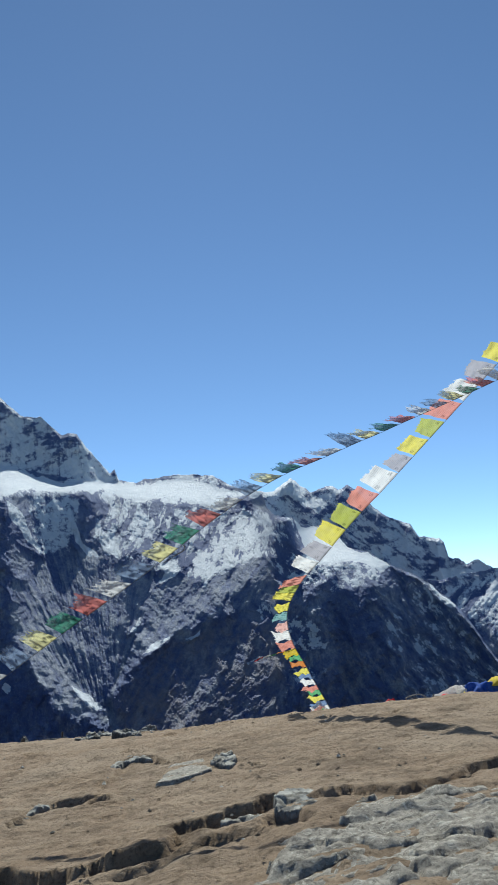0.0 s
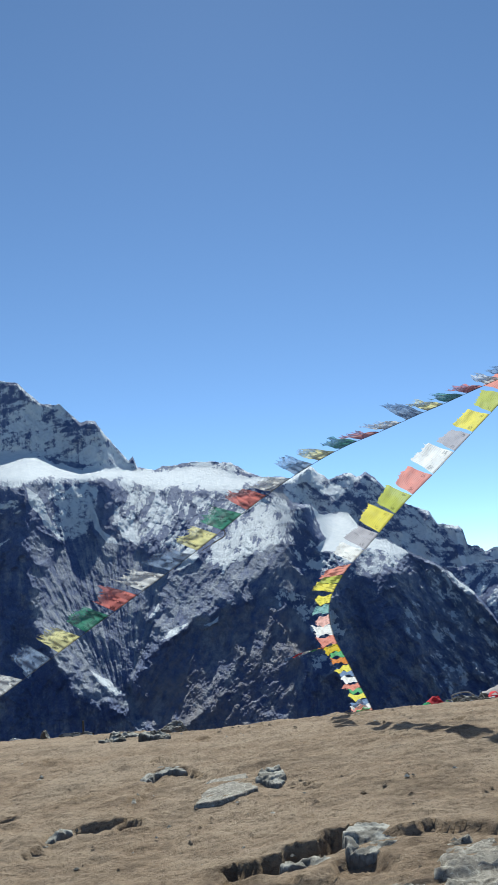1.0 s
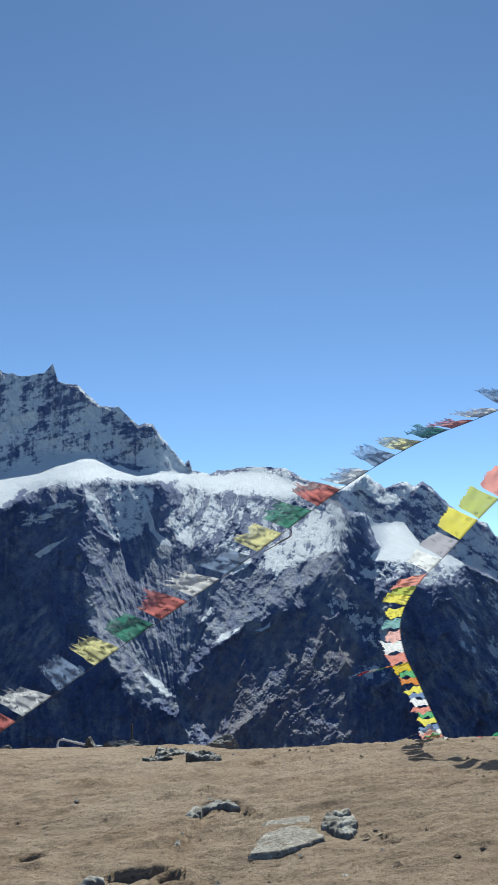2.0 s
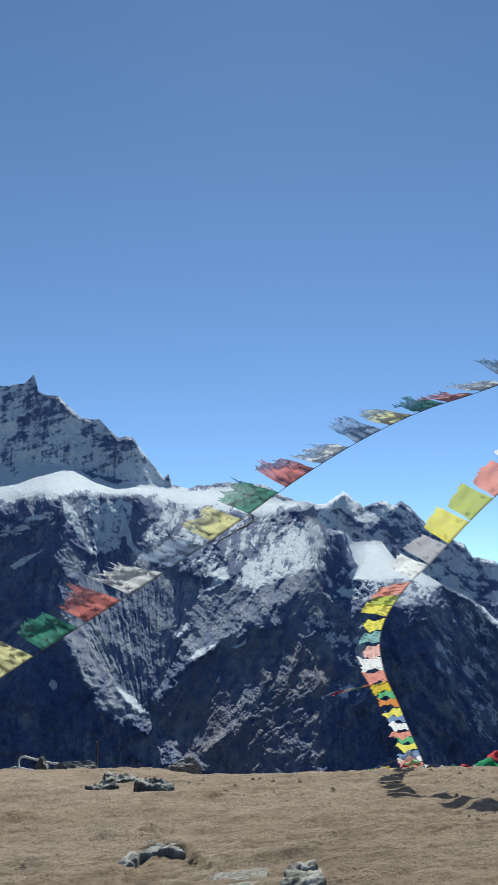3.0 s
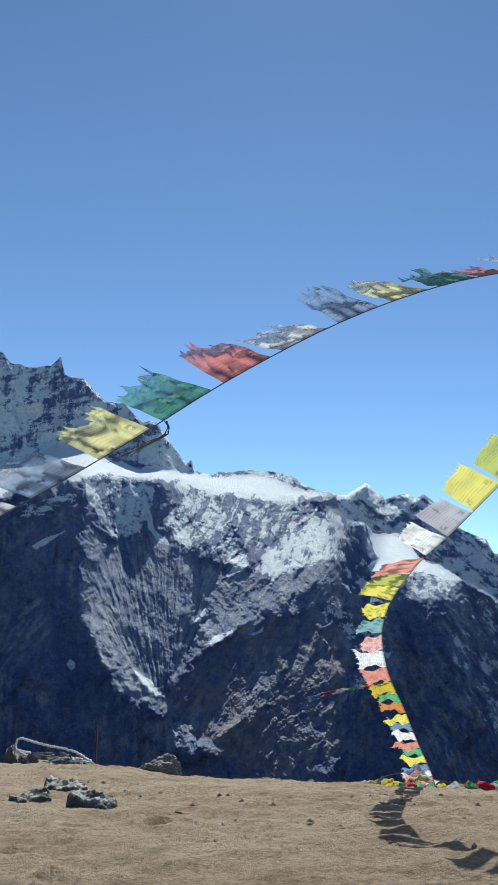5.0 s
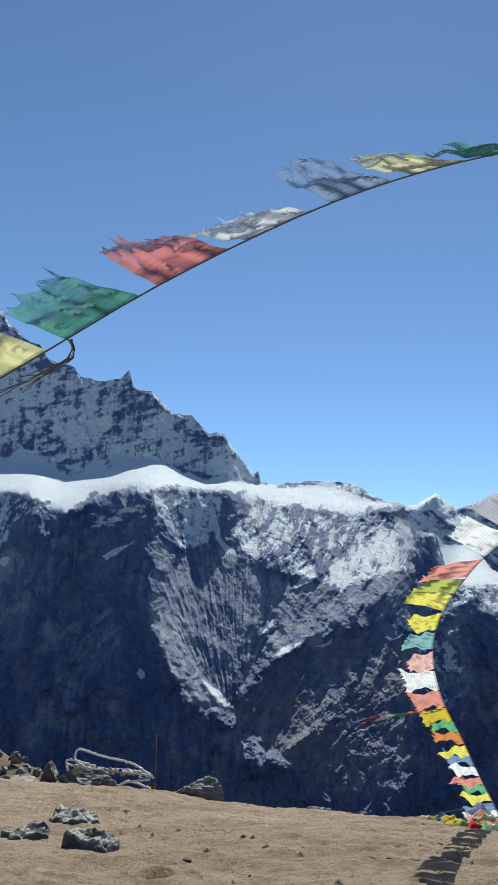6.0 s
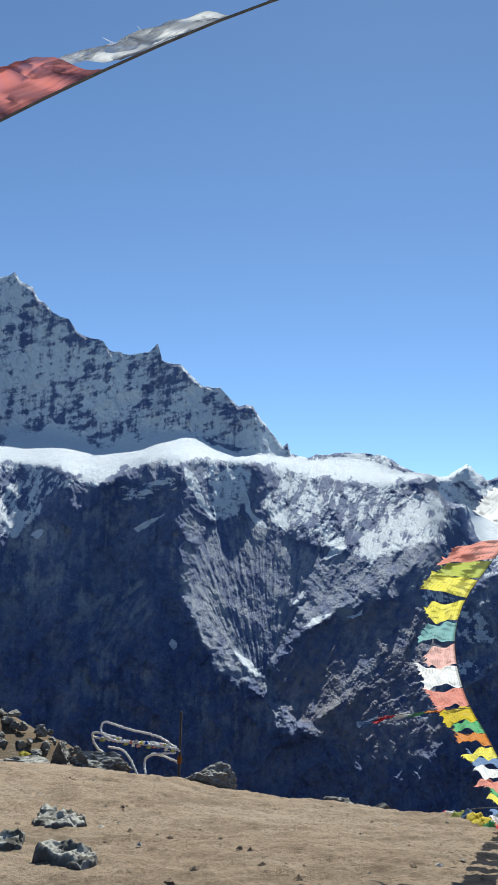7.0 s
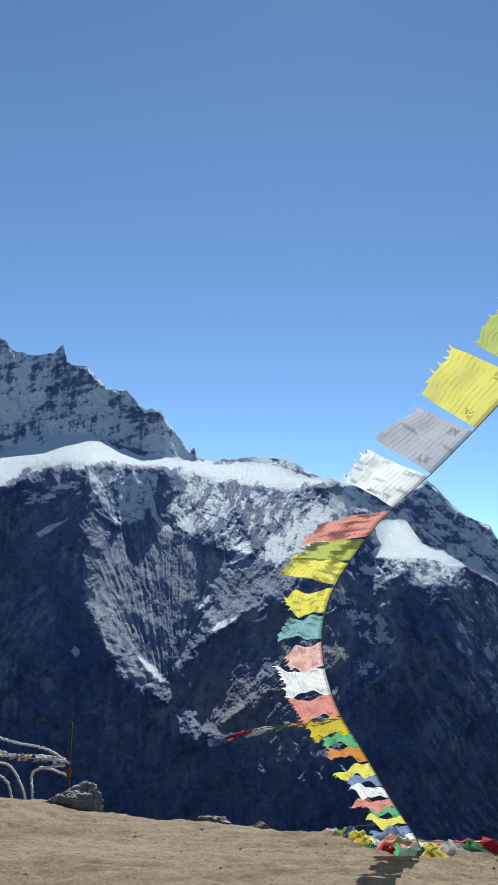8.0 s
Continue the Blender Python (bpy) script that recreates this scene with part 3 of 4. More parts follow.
def peak_face(a, e, depth, x, y):
    n, iso = fbm(x, y, 240, 8, 171, 0.62), fbm(x, y, 30, 6, 175, 0.7)
    band, down = fbm(x * 0.35 - y * 0.3, y, 30, 5, 178, 0.65), fbm((x - y) * 0.7, (x + y) * 0.13, 22, 6, 180, 0.68)
    steep = np.full(a.shape, 57.0)
    lie, lie_small = roughness(x, y, 25), roughness(x * 1.8, y * 1.8, 26) / 1.8
    s = 0.62 + 0.2 * n + 0.4 * band + 0.2 * iso + 0.4 * down - 0.007 * lie - 0.014 * lie_small - 0.12 * smooth(0.8, 0.1, depth)
    for outline in (CAP, LEDGE):
        m = inside(a + 0.3 * n, e + 0.3 * iso, outline, 0.15)
        s, steep = np.maximum(s, m), steep * (1 - m) + m * 24
    m = inside(a + 0.3 * n, e + 0.3 * iso, ((15.5, 1.6), (19.0, 1.3), (18.1, 0.4), (15.8, -0.1), (14.5, 1.3)), 0.3)
    s = np.maximum(s, 0.8 * m)
    relief = 0.8 * lie + 0.6 * lie_small
    for line, high, wide in PEAK_RIBS:
        relief = relief + high * strip(a + 0.5 * n, e + 0.4 * iso, line, wide) ** 1.3
    return steep, relief, {"snow": np.clip(s, 0, 1.2), "scree": 0 * s, "heath": 0 * s}


FAR_SNOW = ((15.0, 0.2), (17.0, 0.4), (18.5, 0.8), (19.7, 1.1), (20.5, 1.0), (23.0, 1.4), (30.0, 2.0), (30.0, -3.0), (22.5, -2.9), (20.9, -3.0), (19.4, -3.2), (18.3, -2.3), (16.5, -1.5))
FAR_SCREE = ((13.8, -3.8), (15.2, -2.6), (17.5, -3.0), (16.2, -5.7), (17.1, -7.1), (19.3, -9.3), (14.8, -8.9), (15.0, -6.4))


def far_face(a, e, depth, x, y):
    n, iso = fbm(x, y, 240, 8, 271, 0.62), fbm(x, y, 34, 6, 272, 0.68)
    up, down = fbm((x + y) * 0.7, (x - y) * 0.13, 30, 6, 274, 0.68), fbm((x - y) * 0.7, (x + y) * 0.13, 30, 6, 273, 0.68)
    m = inside(a + 0.6 * n, e + 0.6 * iso, FAR_SNOW, 0.3)
    low = smooth(-1.0, -4.0, e)
    s = (0.34 + 0.4 * n + 0.5 * iso) * (1 - low) + 0.08 * low
    s = s * (1 - m) + m * (0.54 + 0.7 * up + 0.4 * iso + 0.3 * n)
    steep = 55 * (1 - m) + m * 32
    fan = inside(a + 0.4 * n, e + 0.4 * iso, FAR_SCREE, 0.4)
    scree = np.maximum(fan * (0.40 + 0.9 * down), 0.65 * smooth(0.05, 0.5, down + 0.5 * n)) * (1 - m)
    return steep, roughness(x, y, 45) * (1 - 0.5 * m) + 8 * m * (up + iso), {"snow": np.clip(s, 0, 1.2), "scree": np.clip(scree, 0, 1), "heath": 0 * s}


CREST = [  # bearing and rise of the skyline of the massif
    (-34, 18.2), (-31.3, 19.1), (-29.1, 20.0), (-28.3, 20.3), (-27.9, 20.7), (-27.4, 20.2), (-26.5, 19.9), (-26.1, 19.2), (-25.1, 18.4), (-24.4, 18.0), (-23.8, 18.0), (-23.1, 17.1), (-22.4, 16.8), (-21.2, 16.7), (-20.7, 16.1), (-19.6, 15.9), (-18.6, 16.1), (-17.8, 16.3), (-17.2, 16.8), (-16.8, 15.6), (-15.4, 15.5), (-14.3, 14.5),
    (-13.8, 14.0), (-12.4, 14.0), (-11.9, 13.5), (-11.0, 12.7), (-9.9, 12.7), (-9.1, 11.6), (-8.3, 10.7), (-7.6, 9.9), (-7.3, 10.2), (-7.0, 9.4),
]
CREST += [(-5.8, 9.0), (-5.2, 9.25), (-4.2, 9.35), (-3.0, 9.6), (-1.4, 9.55), (-0.2, 9.3), (0.9, 8.6), (1.7, 8.2), (2.9, 8.1), (3.3, 7.8), (3.6, 6.8), (4.2, 6.2), (5.4, 5.8), (6.0, 5.3), (8.1, 5.1), (8.4, 4.6), (9.2, 3.6), (10.4, 3.1), (12.1, 2.1), (13.5, 1.3), (14.6, 0.6), (16.5, -1.3), (20.2, -7.5), (27, -14)]
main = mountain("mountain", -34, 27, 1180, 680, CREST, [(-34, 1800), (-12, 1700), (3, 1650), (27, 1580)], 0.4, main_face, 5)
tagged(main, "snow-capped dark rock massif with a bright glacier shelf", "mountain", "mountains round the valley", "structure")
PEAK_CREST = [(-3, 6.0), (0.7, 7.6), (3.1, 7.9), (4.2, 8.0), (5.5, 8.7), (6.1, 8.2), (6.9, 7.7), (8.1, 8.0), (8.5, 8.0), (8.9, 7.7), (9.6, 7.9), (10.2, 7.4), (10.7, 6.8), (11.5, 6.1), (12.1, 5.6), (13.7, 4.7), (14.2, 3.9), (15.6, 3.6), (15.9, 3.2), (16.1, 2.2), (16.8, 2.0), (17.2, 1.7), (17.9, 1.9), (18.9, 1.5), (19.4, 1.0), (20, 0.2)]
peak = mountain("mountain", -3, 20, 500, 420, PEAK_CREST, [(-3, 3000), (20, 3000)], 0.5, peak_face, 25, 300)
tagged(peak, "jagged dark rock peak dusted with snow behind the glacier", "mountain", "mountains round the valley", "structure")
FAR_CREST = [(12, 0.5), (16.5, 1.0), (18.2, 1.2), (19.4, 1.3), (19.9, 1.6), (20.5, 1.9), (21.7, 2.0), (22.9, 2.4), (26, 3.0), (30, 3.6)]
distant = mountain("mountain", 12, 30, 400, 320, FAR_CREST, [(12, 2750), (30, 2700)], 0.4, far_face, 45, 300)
tagged(distant, "distant snowy range with dark lower slopes", "mountain", "mountains round the valley", "structure")


# ---- ground ----
EDGE_X = (-60, -20, -9, -6, -4, -2, -0.5, 1, 2.5, 4, 6, 9, 20, 60)
EDGE_Y = (34, 30, 22.9, 21.3, 19.6, 18.9, 17.6, 16.7, 15.8, 15.8, 16, 16, 16, 16)
# broken turf edges: the line along which the ground steps up, away from the path, and by how much
STEPS = (
    (((-1.9, 5.2), (-1.37, 5.13), (-1.04, 4.92), (-0.74, 4.94), (-0.44, 5.04), (-0.23, 5.12), (-0.14, 5.45), (0.08, 5.55), (0.33, 5.62), (0.62, 5.80)), 0.10),
    (((-0.72, 4.72), (-0.40, 4.80), (-0.21, 4.98), (0.05, 5.06), (0.28, 5.05)), 0.05),
    (((-1.66, 6.75), (-1.58, 7.07), (-1.43, 7.27), (-1.12, 7.22)), 0.05),
    (((-1.03, 7.56), (-1.01, 8.47), (-0.96, 8.86), (-0.75, 8.85), (-0.53, 8.52)), 0.05),
    (((1.0, 5.62), (1.22, 5.72), (1.39, 5.60), (1.64, 5.55), (1.88, 5.60), (2.22, 5.80), (2.6, 6.02)), 0.055),
)
SCUFFS = ((-0.95, 7.0, 0.11), (-1.6, 8.2, 0.10), (-2.15, 7.6, 0.14), (0.62, 9.73, 0.10), (0.55, 7.35, 0.07), (-1.35, 9.9, 0.16), (-0.55, 10.9, 0.14), (1.45, 10.6, 0.10), (0.25, 10.2, 0.09), (-1.0, 9.4, 0.12), (2.3, 9.0, 0.12), (-2.4, 10.4, 0.14))  # hollows kicked into the turf


def ground_height(x, y):
    x, y = np.asarray(x, float), np.asarray(y, float)
    z = np.interp(y, [-40, -4, 3, 8, 9.7, 11.4, 12.5, 15.7, 17.3, 22, 46], [-3, -0.25, 0.03, 0.05, 0.04, -0.08, -0.2, -0.78, -1.06, -2.05, -8.0])
    z = z + 0.22 * np.tanh(x / 1.9) * np.where(x < 0, 1 - 0.9 * smooth(8, 16, y), 1 - 0.75 * smooth(9.5, 15, y)) + 0.12 * smooth(-1.3, -2.2, x) * smooth(14, 17.5, y) - 0.05 * np.clip(x - 4, 0, 40)
    edge = np.interp(x, EDGE_X, EDGE_Y) + 0.5 * grain(x * 0.6, y * 0.1, 4)
    edge = edge + smooth(-3.0, -4.5, x) * 2.5
    u = np.clip(y - edge, 0, None)
    z = z - 0.25 * u - np.where(u < 3, 0.10 * u * u, 0.9 + 0.6 * (u - 3))
    # the shoulder of the hill beyond
    hill = -6.7 - 0.34 * (x + 9.75) - (np.abs(y - 40) / np.where(y > 40, 2.4, 7.0)) ** 2 + 0.5 * fbm(x, y, 5.0, 4, 61) + 0.5 * (ridged(x, y, 3.2, 5, 351, 0.6) - 0.8)
    hill = hill - 1.0 * np.clip(x + 11.2, 0, 60)
    return np.where((x < 12) & (x > -60) & (y < 90), np.maximum(z, hill), z)


def axis_steps(lo, hi, fine_lo, fine_hi, step, grow):
    mid = list(np.arange(fine_lo, fine_hi, step))
    up, s = [fine_hi], step
    while up[-1] < hi:
        s *= grow
        up.append(up[-1] + s)
    down, s = [fine_lo], step
    while down[-1] > lo:
        s *= grow
        down.append(down[-1] - s)
    return np.array(down[:0:-1] + mid + up)


def build_ground():
    xs = axis_steps(-4800, 4800, -3.6, 5.2, 0.034, 1.05)
    ys = axis_steps(-4800, 4800, 3.4, 17.5, 0.05, 1.05)
    ys = np.unique(np.r_[ys, np.arange(3.4, 9.2, 0.025)])
    ys = ys[np.r_[True, np.diff(ys) > 0.01]]
    x, y = np.meshgrid(xs, ys)
    z = ground_height(x, y)
    ragged = 0.07 * fbm(x, y, 0.4, 5, 333, 0.65)
    for pts, rise in STEPS:
        dist, side = to_line(x, y, pts)
        signed = dist * side + 1.7 * ragged
        gaps = smooth(-0.35, 0.2, fbm(x, y, 0.7, 3, 335))
        z += rise * (0.45 + 0.55 * gaps) * (smooth(-0.022, 0.012, signed) - 0.5 - 0.35 * np.exp(-(((signed + 0.06) / 0.05) ** 2))) * smooth(0.4, 0.05, dist)
    z -= 0.08 * smooth(1.1, 0.6, np.hypot((x - 0.66) / 0.17, (y - 5.22) / 0.24) + 6 * ragged)  # the black pit under the tilted rock
    for sx, sy, wide in SCUFFS:
        gone = np.hypot(x - sx, (y - sy) * 1.3) / wide + 9 * ragged
        z += 0.03 * smooth(0.75, 1.0, gone) * smooth(2.2, 1.0, gone) - 0.03 * smooth(1.0, 0.6, gone)
    near = smooth(60, 25, np.hypot(x, y - 10))
    z += near * (0.05 * fbm(x, y, 2.6, 4, 301) + 0.026 * fbm(x, y * 1.6, 0.4, 5, 311, 0.7) + 0.02 * (ridged(x, y * 1.5, 0.9, 4, 341, 0.6) - 0.8))
    shoulder = smooth(-7, -10, x) * smooth(24, 30, y) * smooth(60, 45, y)
    far = smooth(120, 1100, np.hypot(x, y))
    z = np.maximum(z, -760) * (1 - far) + far * np.where(y > 0, -760, -60)
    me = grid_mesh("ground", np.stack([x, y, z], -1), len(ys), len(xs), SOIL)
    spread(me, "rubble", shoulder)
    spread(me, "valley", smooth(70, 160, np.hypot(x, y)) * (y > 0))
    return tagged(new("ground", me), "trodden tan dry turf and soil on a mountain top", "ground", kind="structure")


build_ground()


# ---- prayer flags ----
def part(name, bm, material, parent, label=""):
    me = bpy.data.meshes.new(name)
    bm.to_mesh(me)
    bm.free()
    for f in me.polygons:
        f.use_smooth = True
    me.materials.append(material)
    ob = new(name, me)
    ob.parent = parent
    return tagged(ob, label)


def rail(nodes, step=0.02):
    """A smooth line through the nodes, at even steps of its length."""
    p = [Vector(n) for n in nodes]
    p = [p[0] * 2 - p[1]] + p + [p[-1] * 2 - p[-2]]
    pts = []
    for a, b, c, d in zip(p, p[1:], p[2:], p[3:]):
        for k in range(40):
            t = k / 40
            pts.append(0.5 * (2 * b + (c - a) * t + (2 * a - 5 * b + 4 * c - d) * t * t + (3 * b - a - 3 * c + d) * t**3))
    pts.append(p[-2])
    P = np.array(pts)
    s = np.r_[0, np.cumsum(np.linalg.norm(np.diff(P, axis=0), axis=1))]
    at = np.arange(0, s[-1], step)
    return np.stack([np.interp(at, s, P[:, k]) for k in range(3)], 1)


def tube(points, radius, sides=6):
    bm = bmesh.new()
    last = None
    for k, p in enumerate(points):
        ahead = Vector(points[min(k + 1, len(points) - 1)]) - Vector(points[max(k - 1, 0)])
        q = ahead.to_track_quat("Z", "Y")
        ring = [bm.verts.new(Vector(p) + q @ Vector((radius * math.cos(2 * math.pi * i / sides), radius * math.sin(2 * math.pi * i / sides), 0))) for i in range(sides)]
        if last:
            for i in range(sides):
                bm.faces.new((last[i], last[(i + 1) % sides], ring[(i + 1) % sides], ring[i]))
        else:
            bm.faces.new(ring)
        last = ring
    bm.faces.new(last)
    return bm


def flag(parent, line, a, b, length, colour, wind, rng, ripple=0.03, torn=0.2):
    """One cloth between the places a and b of the cord, streaming down the wind, its free edge torn and frayed."""
    bm = bmesh.new()
    nu, nv = 16, 14
    out, pos = bm.verts.layers.float.new("out"), bm.verts.layers.float.new("pos")
    phase, tilt, lift = rng.uniform(0, 6.28), rng.uniform(-0.3, 0.3), rng.uniform(-0.08, 0.14)
    w = Vector(wind)
    side = w.cross(Vector(line[b] - line[a])).normalized()
    up = Vector((0, 0, 1))
    off = Vector((rng.uniform(0, 99), 0, 0))
    torn = rng.uniform(0.3, 1.0) * torn
    fold = rng.uniform(-0.6, 0.9)
    gather = rng.uniform(0.0, 0.25)
    middle = Vector(line[(a + b) // 2])
    rows = []
    for i in range(nu + 1):
        u = i / nu
        base = Vector(line[round(a + (b - a) * u)])
        full = length * (1 - torn * max(0.0, noise.noise(off + Vector((u * 3.2, 0, 0))) + 0.25) - 0.3 * torn * rng.random()) * (1 + tilt * (u - 0.5))
        row = []
        for j in range(nv + 1):
            v = j / nv
            reach = full * v
            wave = ripple * v**0.7 * math.sin(phase + 8 * v + 2.4 * u) + 0.5 * ripple * v * math.sin(phase * 2 + 16 * v - 4 * u) + 0.5 * ripple * noise.noise(off + Vector((u * 4, v * 5, 3)))
            tuck = fold * ripple * 2.5 * v * v * max(0.0, u - 0.55)
            start = base.lerp(middle, gather * v)
            vert = bm.verts.new(start + w * reach + side * (wave + tuck) + up * (lift * reach + 0.3 * wave))
            vert[out], vert[pos] = v, u
            row.append(vert)
        rows.append(row)
    for i in range(nu):
        for j in range(nv):
            bm.faces.new((rows[i][j], rows[i + 1][j], rows[i + 1][j + 1], rows[i][j + 1]))
    # a fringe of threads along the torn edge
    for i in range(nu):
        if rng.random() < 0.65:
            p = rows[i][nv].co.lerp(rows[i + 1][nv].co, rng.random())
            tip = bm.verts.new(p + w * length * rng.uniform(0.03, 0.05 + 0.7 * torn) + up * length * rng.uniform(-0.06, 0.06) + side * rng.uniform(-0.01, 0.01))
            tip[out], tip[pos] = 0.8, 0.5
            bm.faces.new((rows[i][nv], rows[i + 1][nv], tip))
    return part("flag", bm, CLOTH[colour], parent, f"{NAMED.get(colour, colour)} cotton flag with a frayed edge")


NAMED = {"grey": "faded blue", "thin yellow": "pale yellow", "thin green": "dark green", "thin red": "faded red", "thin white": "white", "thin blue": "grey-blue"}


def flag_line(label, nodes, flags, wind, seed, group="prayer flag lines"):
    """A cord with flags. flags: for each its reach along the cord (from, to) in metres, its length, colour, ripple, how torn it is, and its own wind if any."""
    rng = random.Random(seed)
    line = rail(nodes)
    top = tagged(new("prayer_flag_string"), label, "prayer flags", group)
    part("cord", tube(line[::6], 0.0026), CORD, top, "thin twisted cord")
    n = len(line)
    for start, end, length, colour, ripple, torn, *blow in flags:
        a, b = max(0, int(start / 0.02)), min(n - 1, int(end / 0.02))
        if b - a < 2:
            continue
        w = Vector(blow[0] if blow else wind).normalized()
        w = (w + Vector((rng.uniform(-0.1, 0.1), rng.uniform(-0.2, 0.2), rng.uniform(-0.14, 0.14)))).normalized()
        flag(top, line, a, b, length * rng.uniform(0.85, 1.12), colour, w, rng, ripple, torn)
    return top


def even(start, end, pitch, width, length, colours, first, ripple, torn, *blow):
    """Flags at an even pitch along a cord."""
    count = max(0, int((end - start) / pitch))
    return [(start + pitch * k, start + pitch * k + width, length, colours[(first + k) % len(colours)], ripple, torn, *blow) for k in range(count)]


def along(nodes, place):
    """How far along the cord it passes nearest to a place, in metres."""
    return 0.02 * float(np.argmin(np.linalg.norm(rail(nodes) - np.array(place), axis=1)))


CYCLE = ("thin yellow", "thin green", "thin red", "thin white", "thin blue")
WIND = (-0.92, 0.22, 0.34)
OVERHEAD = [(-4.0, 6.62, -0.22), (-3.1, 6.82, 0.32), (-2.2, 7.03, 0.9), (-1.40, 7.19, 1.44), (-1.14, 7.23, 1.61), (-0.88, 7.28, 1.78), (-0.62, 7.32, 1.95), (-0.37, 7.37, 2.12), (-0.13, 7.41, 2.29), (0.11, 7.46, 2.47), (0.34, 7.52, 2.63), (0.57, 7.59, 2.78), (0.79, 7.67, 2.91), (1.01, 7.77, 3.03), (1.24, 7.88, 3.14), (1.49, 8.00, 3.24), (1.75, 8.11, 3.35), (2.03, 8.22, 3.47), (2.30, 8.34, 3.58), (2.58, 8.45, 3.70), (4.3, 9.2, 4.45), (7.0, 10.4, 5.7)]
red_end = along(OVERHEAD, (0.34, 7.52, 2.63))
flag_line("long line of worn prayer flags streaming in the wind", OVERHEAD, even(red_end - 18 * 0.298 + 0.065, 99, 0.298, 0.235, 0.27, CYCLE, 0, 0.017, 0.4)[:46], WIND, 11)
hank = tagged(new("thread_hank"), "knotted hank of dark loose threads hanging from a cord", "thread")
rng = random.Random(41)
spot = rail(OVERHEAD)[int((red_end - 0.52) / 0.02)]
for k in range(9):
    reach = rng.uniform(0.06, 0.2)
    pts = [spot + np.array(q) for q in ((0.02 * rng.random(), 0, 0), (0.03 - 0.02 * rng.random(), 0, -0.05), (-0.03 - 0.3 * reach, 0.02 * rng.gauss(0, 1), -0.07 - 0.25 * reach), (-0.04 - reach, 0.03 * rng.gauss(0, 1), -0.08 - 0.6 * reach))]
    part("thread", tube(rail(pts, 0.03), 0.0014, 5), CORD, hank)
RISING = [(2.31, 14.9, -0.56), (2.15, 14.3, -0.27), (1.85, 13.4, 0.22), (1.61, 12.69, 0.64), (1.44, 12.28, 0.92), (1.35, 12.04, 1.15), (1.31, 11.88, 1.35), (1.32, 11.75, 1.52), (1.37, 11.66, 1.67), (1.45, 11.6, 1.80), (1.54, 11.56, 1.93), (1.66, 11.52, 2.07), (1.85, 11.46, 2.24), (2.06, 11.36, 2.46), (2.28, 11.22, 2.70), (2.52, 11.02, 2.94), (2.78, 10.79, 3.18), (3.03, 10.55, 3.43), (3.9, 9.7, 4.3), (5.4, 8.3, 5.8)]
rising_flags, gap = [], 0.012
joints = [along(RISING, p) for p in RISING[8:18]]
for k, (colour, ripple) in enumerate((("yellow", 0.012), ("lime", 0.014), ("red", 0.022), ("white", 0.014), ("grey", 0.008), ("yellow", 0.008), ("lime", 0.012), ("red", 0.014), ("white", 0.014))):
    steep = k < 3
    rising_flags.append((joints[k] + gap, joints[k + 1] - gap, 0.34 if steep else 0.31, colour, ripple, 0.14, (-1.0, 0.06, 0.02) if steep else (-0.92, 0.1, 0.40)))
rising_flags += even(joints[-1] + gap, 99, 0.36, 0.32, 0.31, ("grey", "yellow", "lime", "red", "white"), 0, 0.012, 0.14, (-0.92, 0.1, 0.40))[:9]
SMALL = ("yellow", "teal", "pink", "white", "red", "bright yellow", "green", "orange", "yellow", "blue", "white", "red", "green", "yellow", "blue", "white", "red", "green")
foot_to = joints[0]
for k, colour in enumerate(SMALL):
    top_end = foot_to - 0.02 - foot_to * (k / len(SMALL)) ** 1.12
    low_end = foot_to - 0.02 - foot_to * ((k + 1) / len(SMALL)) ** 1.12
    rising_flags.append((max(0.02, low_end + 0.02), top_end, 0.25, colour, 0.022, 0.22, (-1.0, 0.05, -0.02 - 0.10 * (k % 3))))
flag_line("prayer flag line rising from the edge over the path", RISING, rising_flags, WIND, 23)


# ---- stones ----
def rock_mesh(size, seed, detail=3):
    """A broken stone: a ball cut flat by planes, roughened, with its foot in the ground."""
    rng = random.Random(seed)
    bm = bmesh.new()
    bmesh.ops.create_icosphere(bm, subdivisions=detail + 1, radius=1.0)
    cuts = []
    for _ in range(14):
        n = Vector((rng.gauss(0, 1), rng.gauss(0, 1), rng.gauss(0, 0.8))).normalized()
        cuts.append((n, rng.uniform(0.5, 0.85)))
    off = Vector((rng.uniform(0, 50), rng.uniform(0, 50), rng.uniform(0, 50)))
    for v in bm.verts:
        c = v.co.copy()
        for n, h in cuts:
            over = c.dot(n) - h
            if over > 0:
                c -= n * over
        ledge = abs(noise.noise(Vector((c.x * 1.5, c.y * 1.5, c.z * 7)) + off))
        c *= 1 + 0.16 * noise.noise(c * 2.2 + off) + 0.10 * noise.noise(c * 5.5 + off) - 0.14 * ledge + 0.05 * noise.noise(c * 14 + off)
        c.z = max(c.z, -0.4)
        v.co = Vector((c.x * size[0] / 1.8, c.y * size[1] / 1.8, (c.z + 0.3) * size[2] / 1.0))
    return bm


def stone(name, x, y, size, seed, turn=0, material=None, sink=0.02, label="", detail=3, tilt=(0, 0)):
    me = bpy.data.meshes.new(name)
    bm = rock_mesh(size, seed, detail=detail)
    bm.to_mesh(me)
    bm.free()
    me.materials.append(material or STONE)
    ob = new(name, me)
    ob.matrix_basis = pose(x, y, float(ground_height(x, y)) - sink, tilt[0], tilt[1], turn)
    return tagged(ob, label, "rock", "rocks on the hilltop")


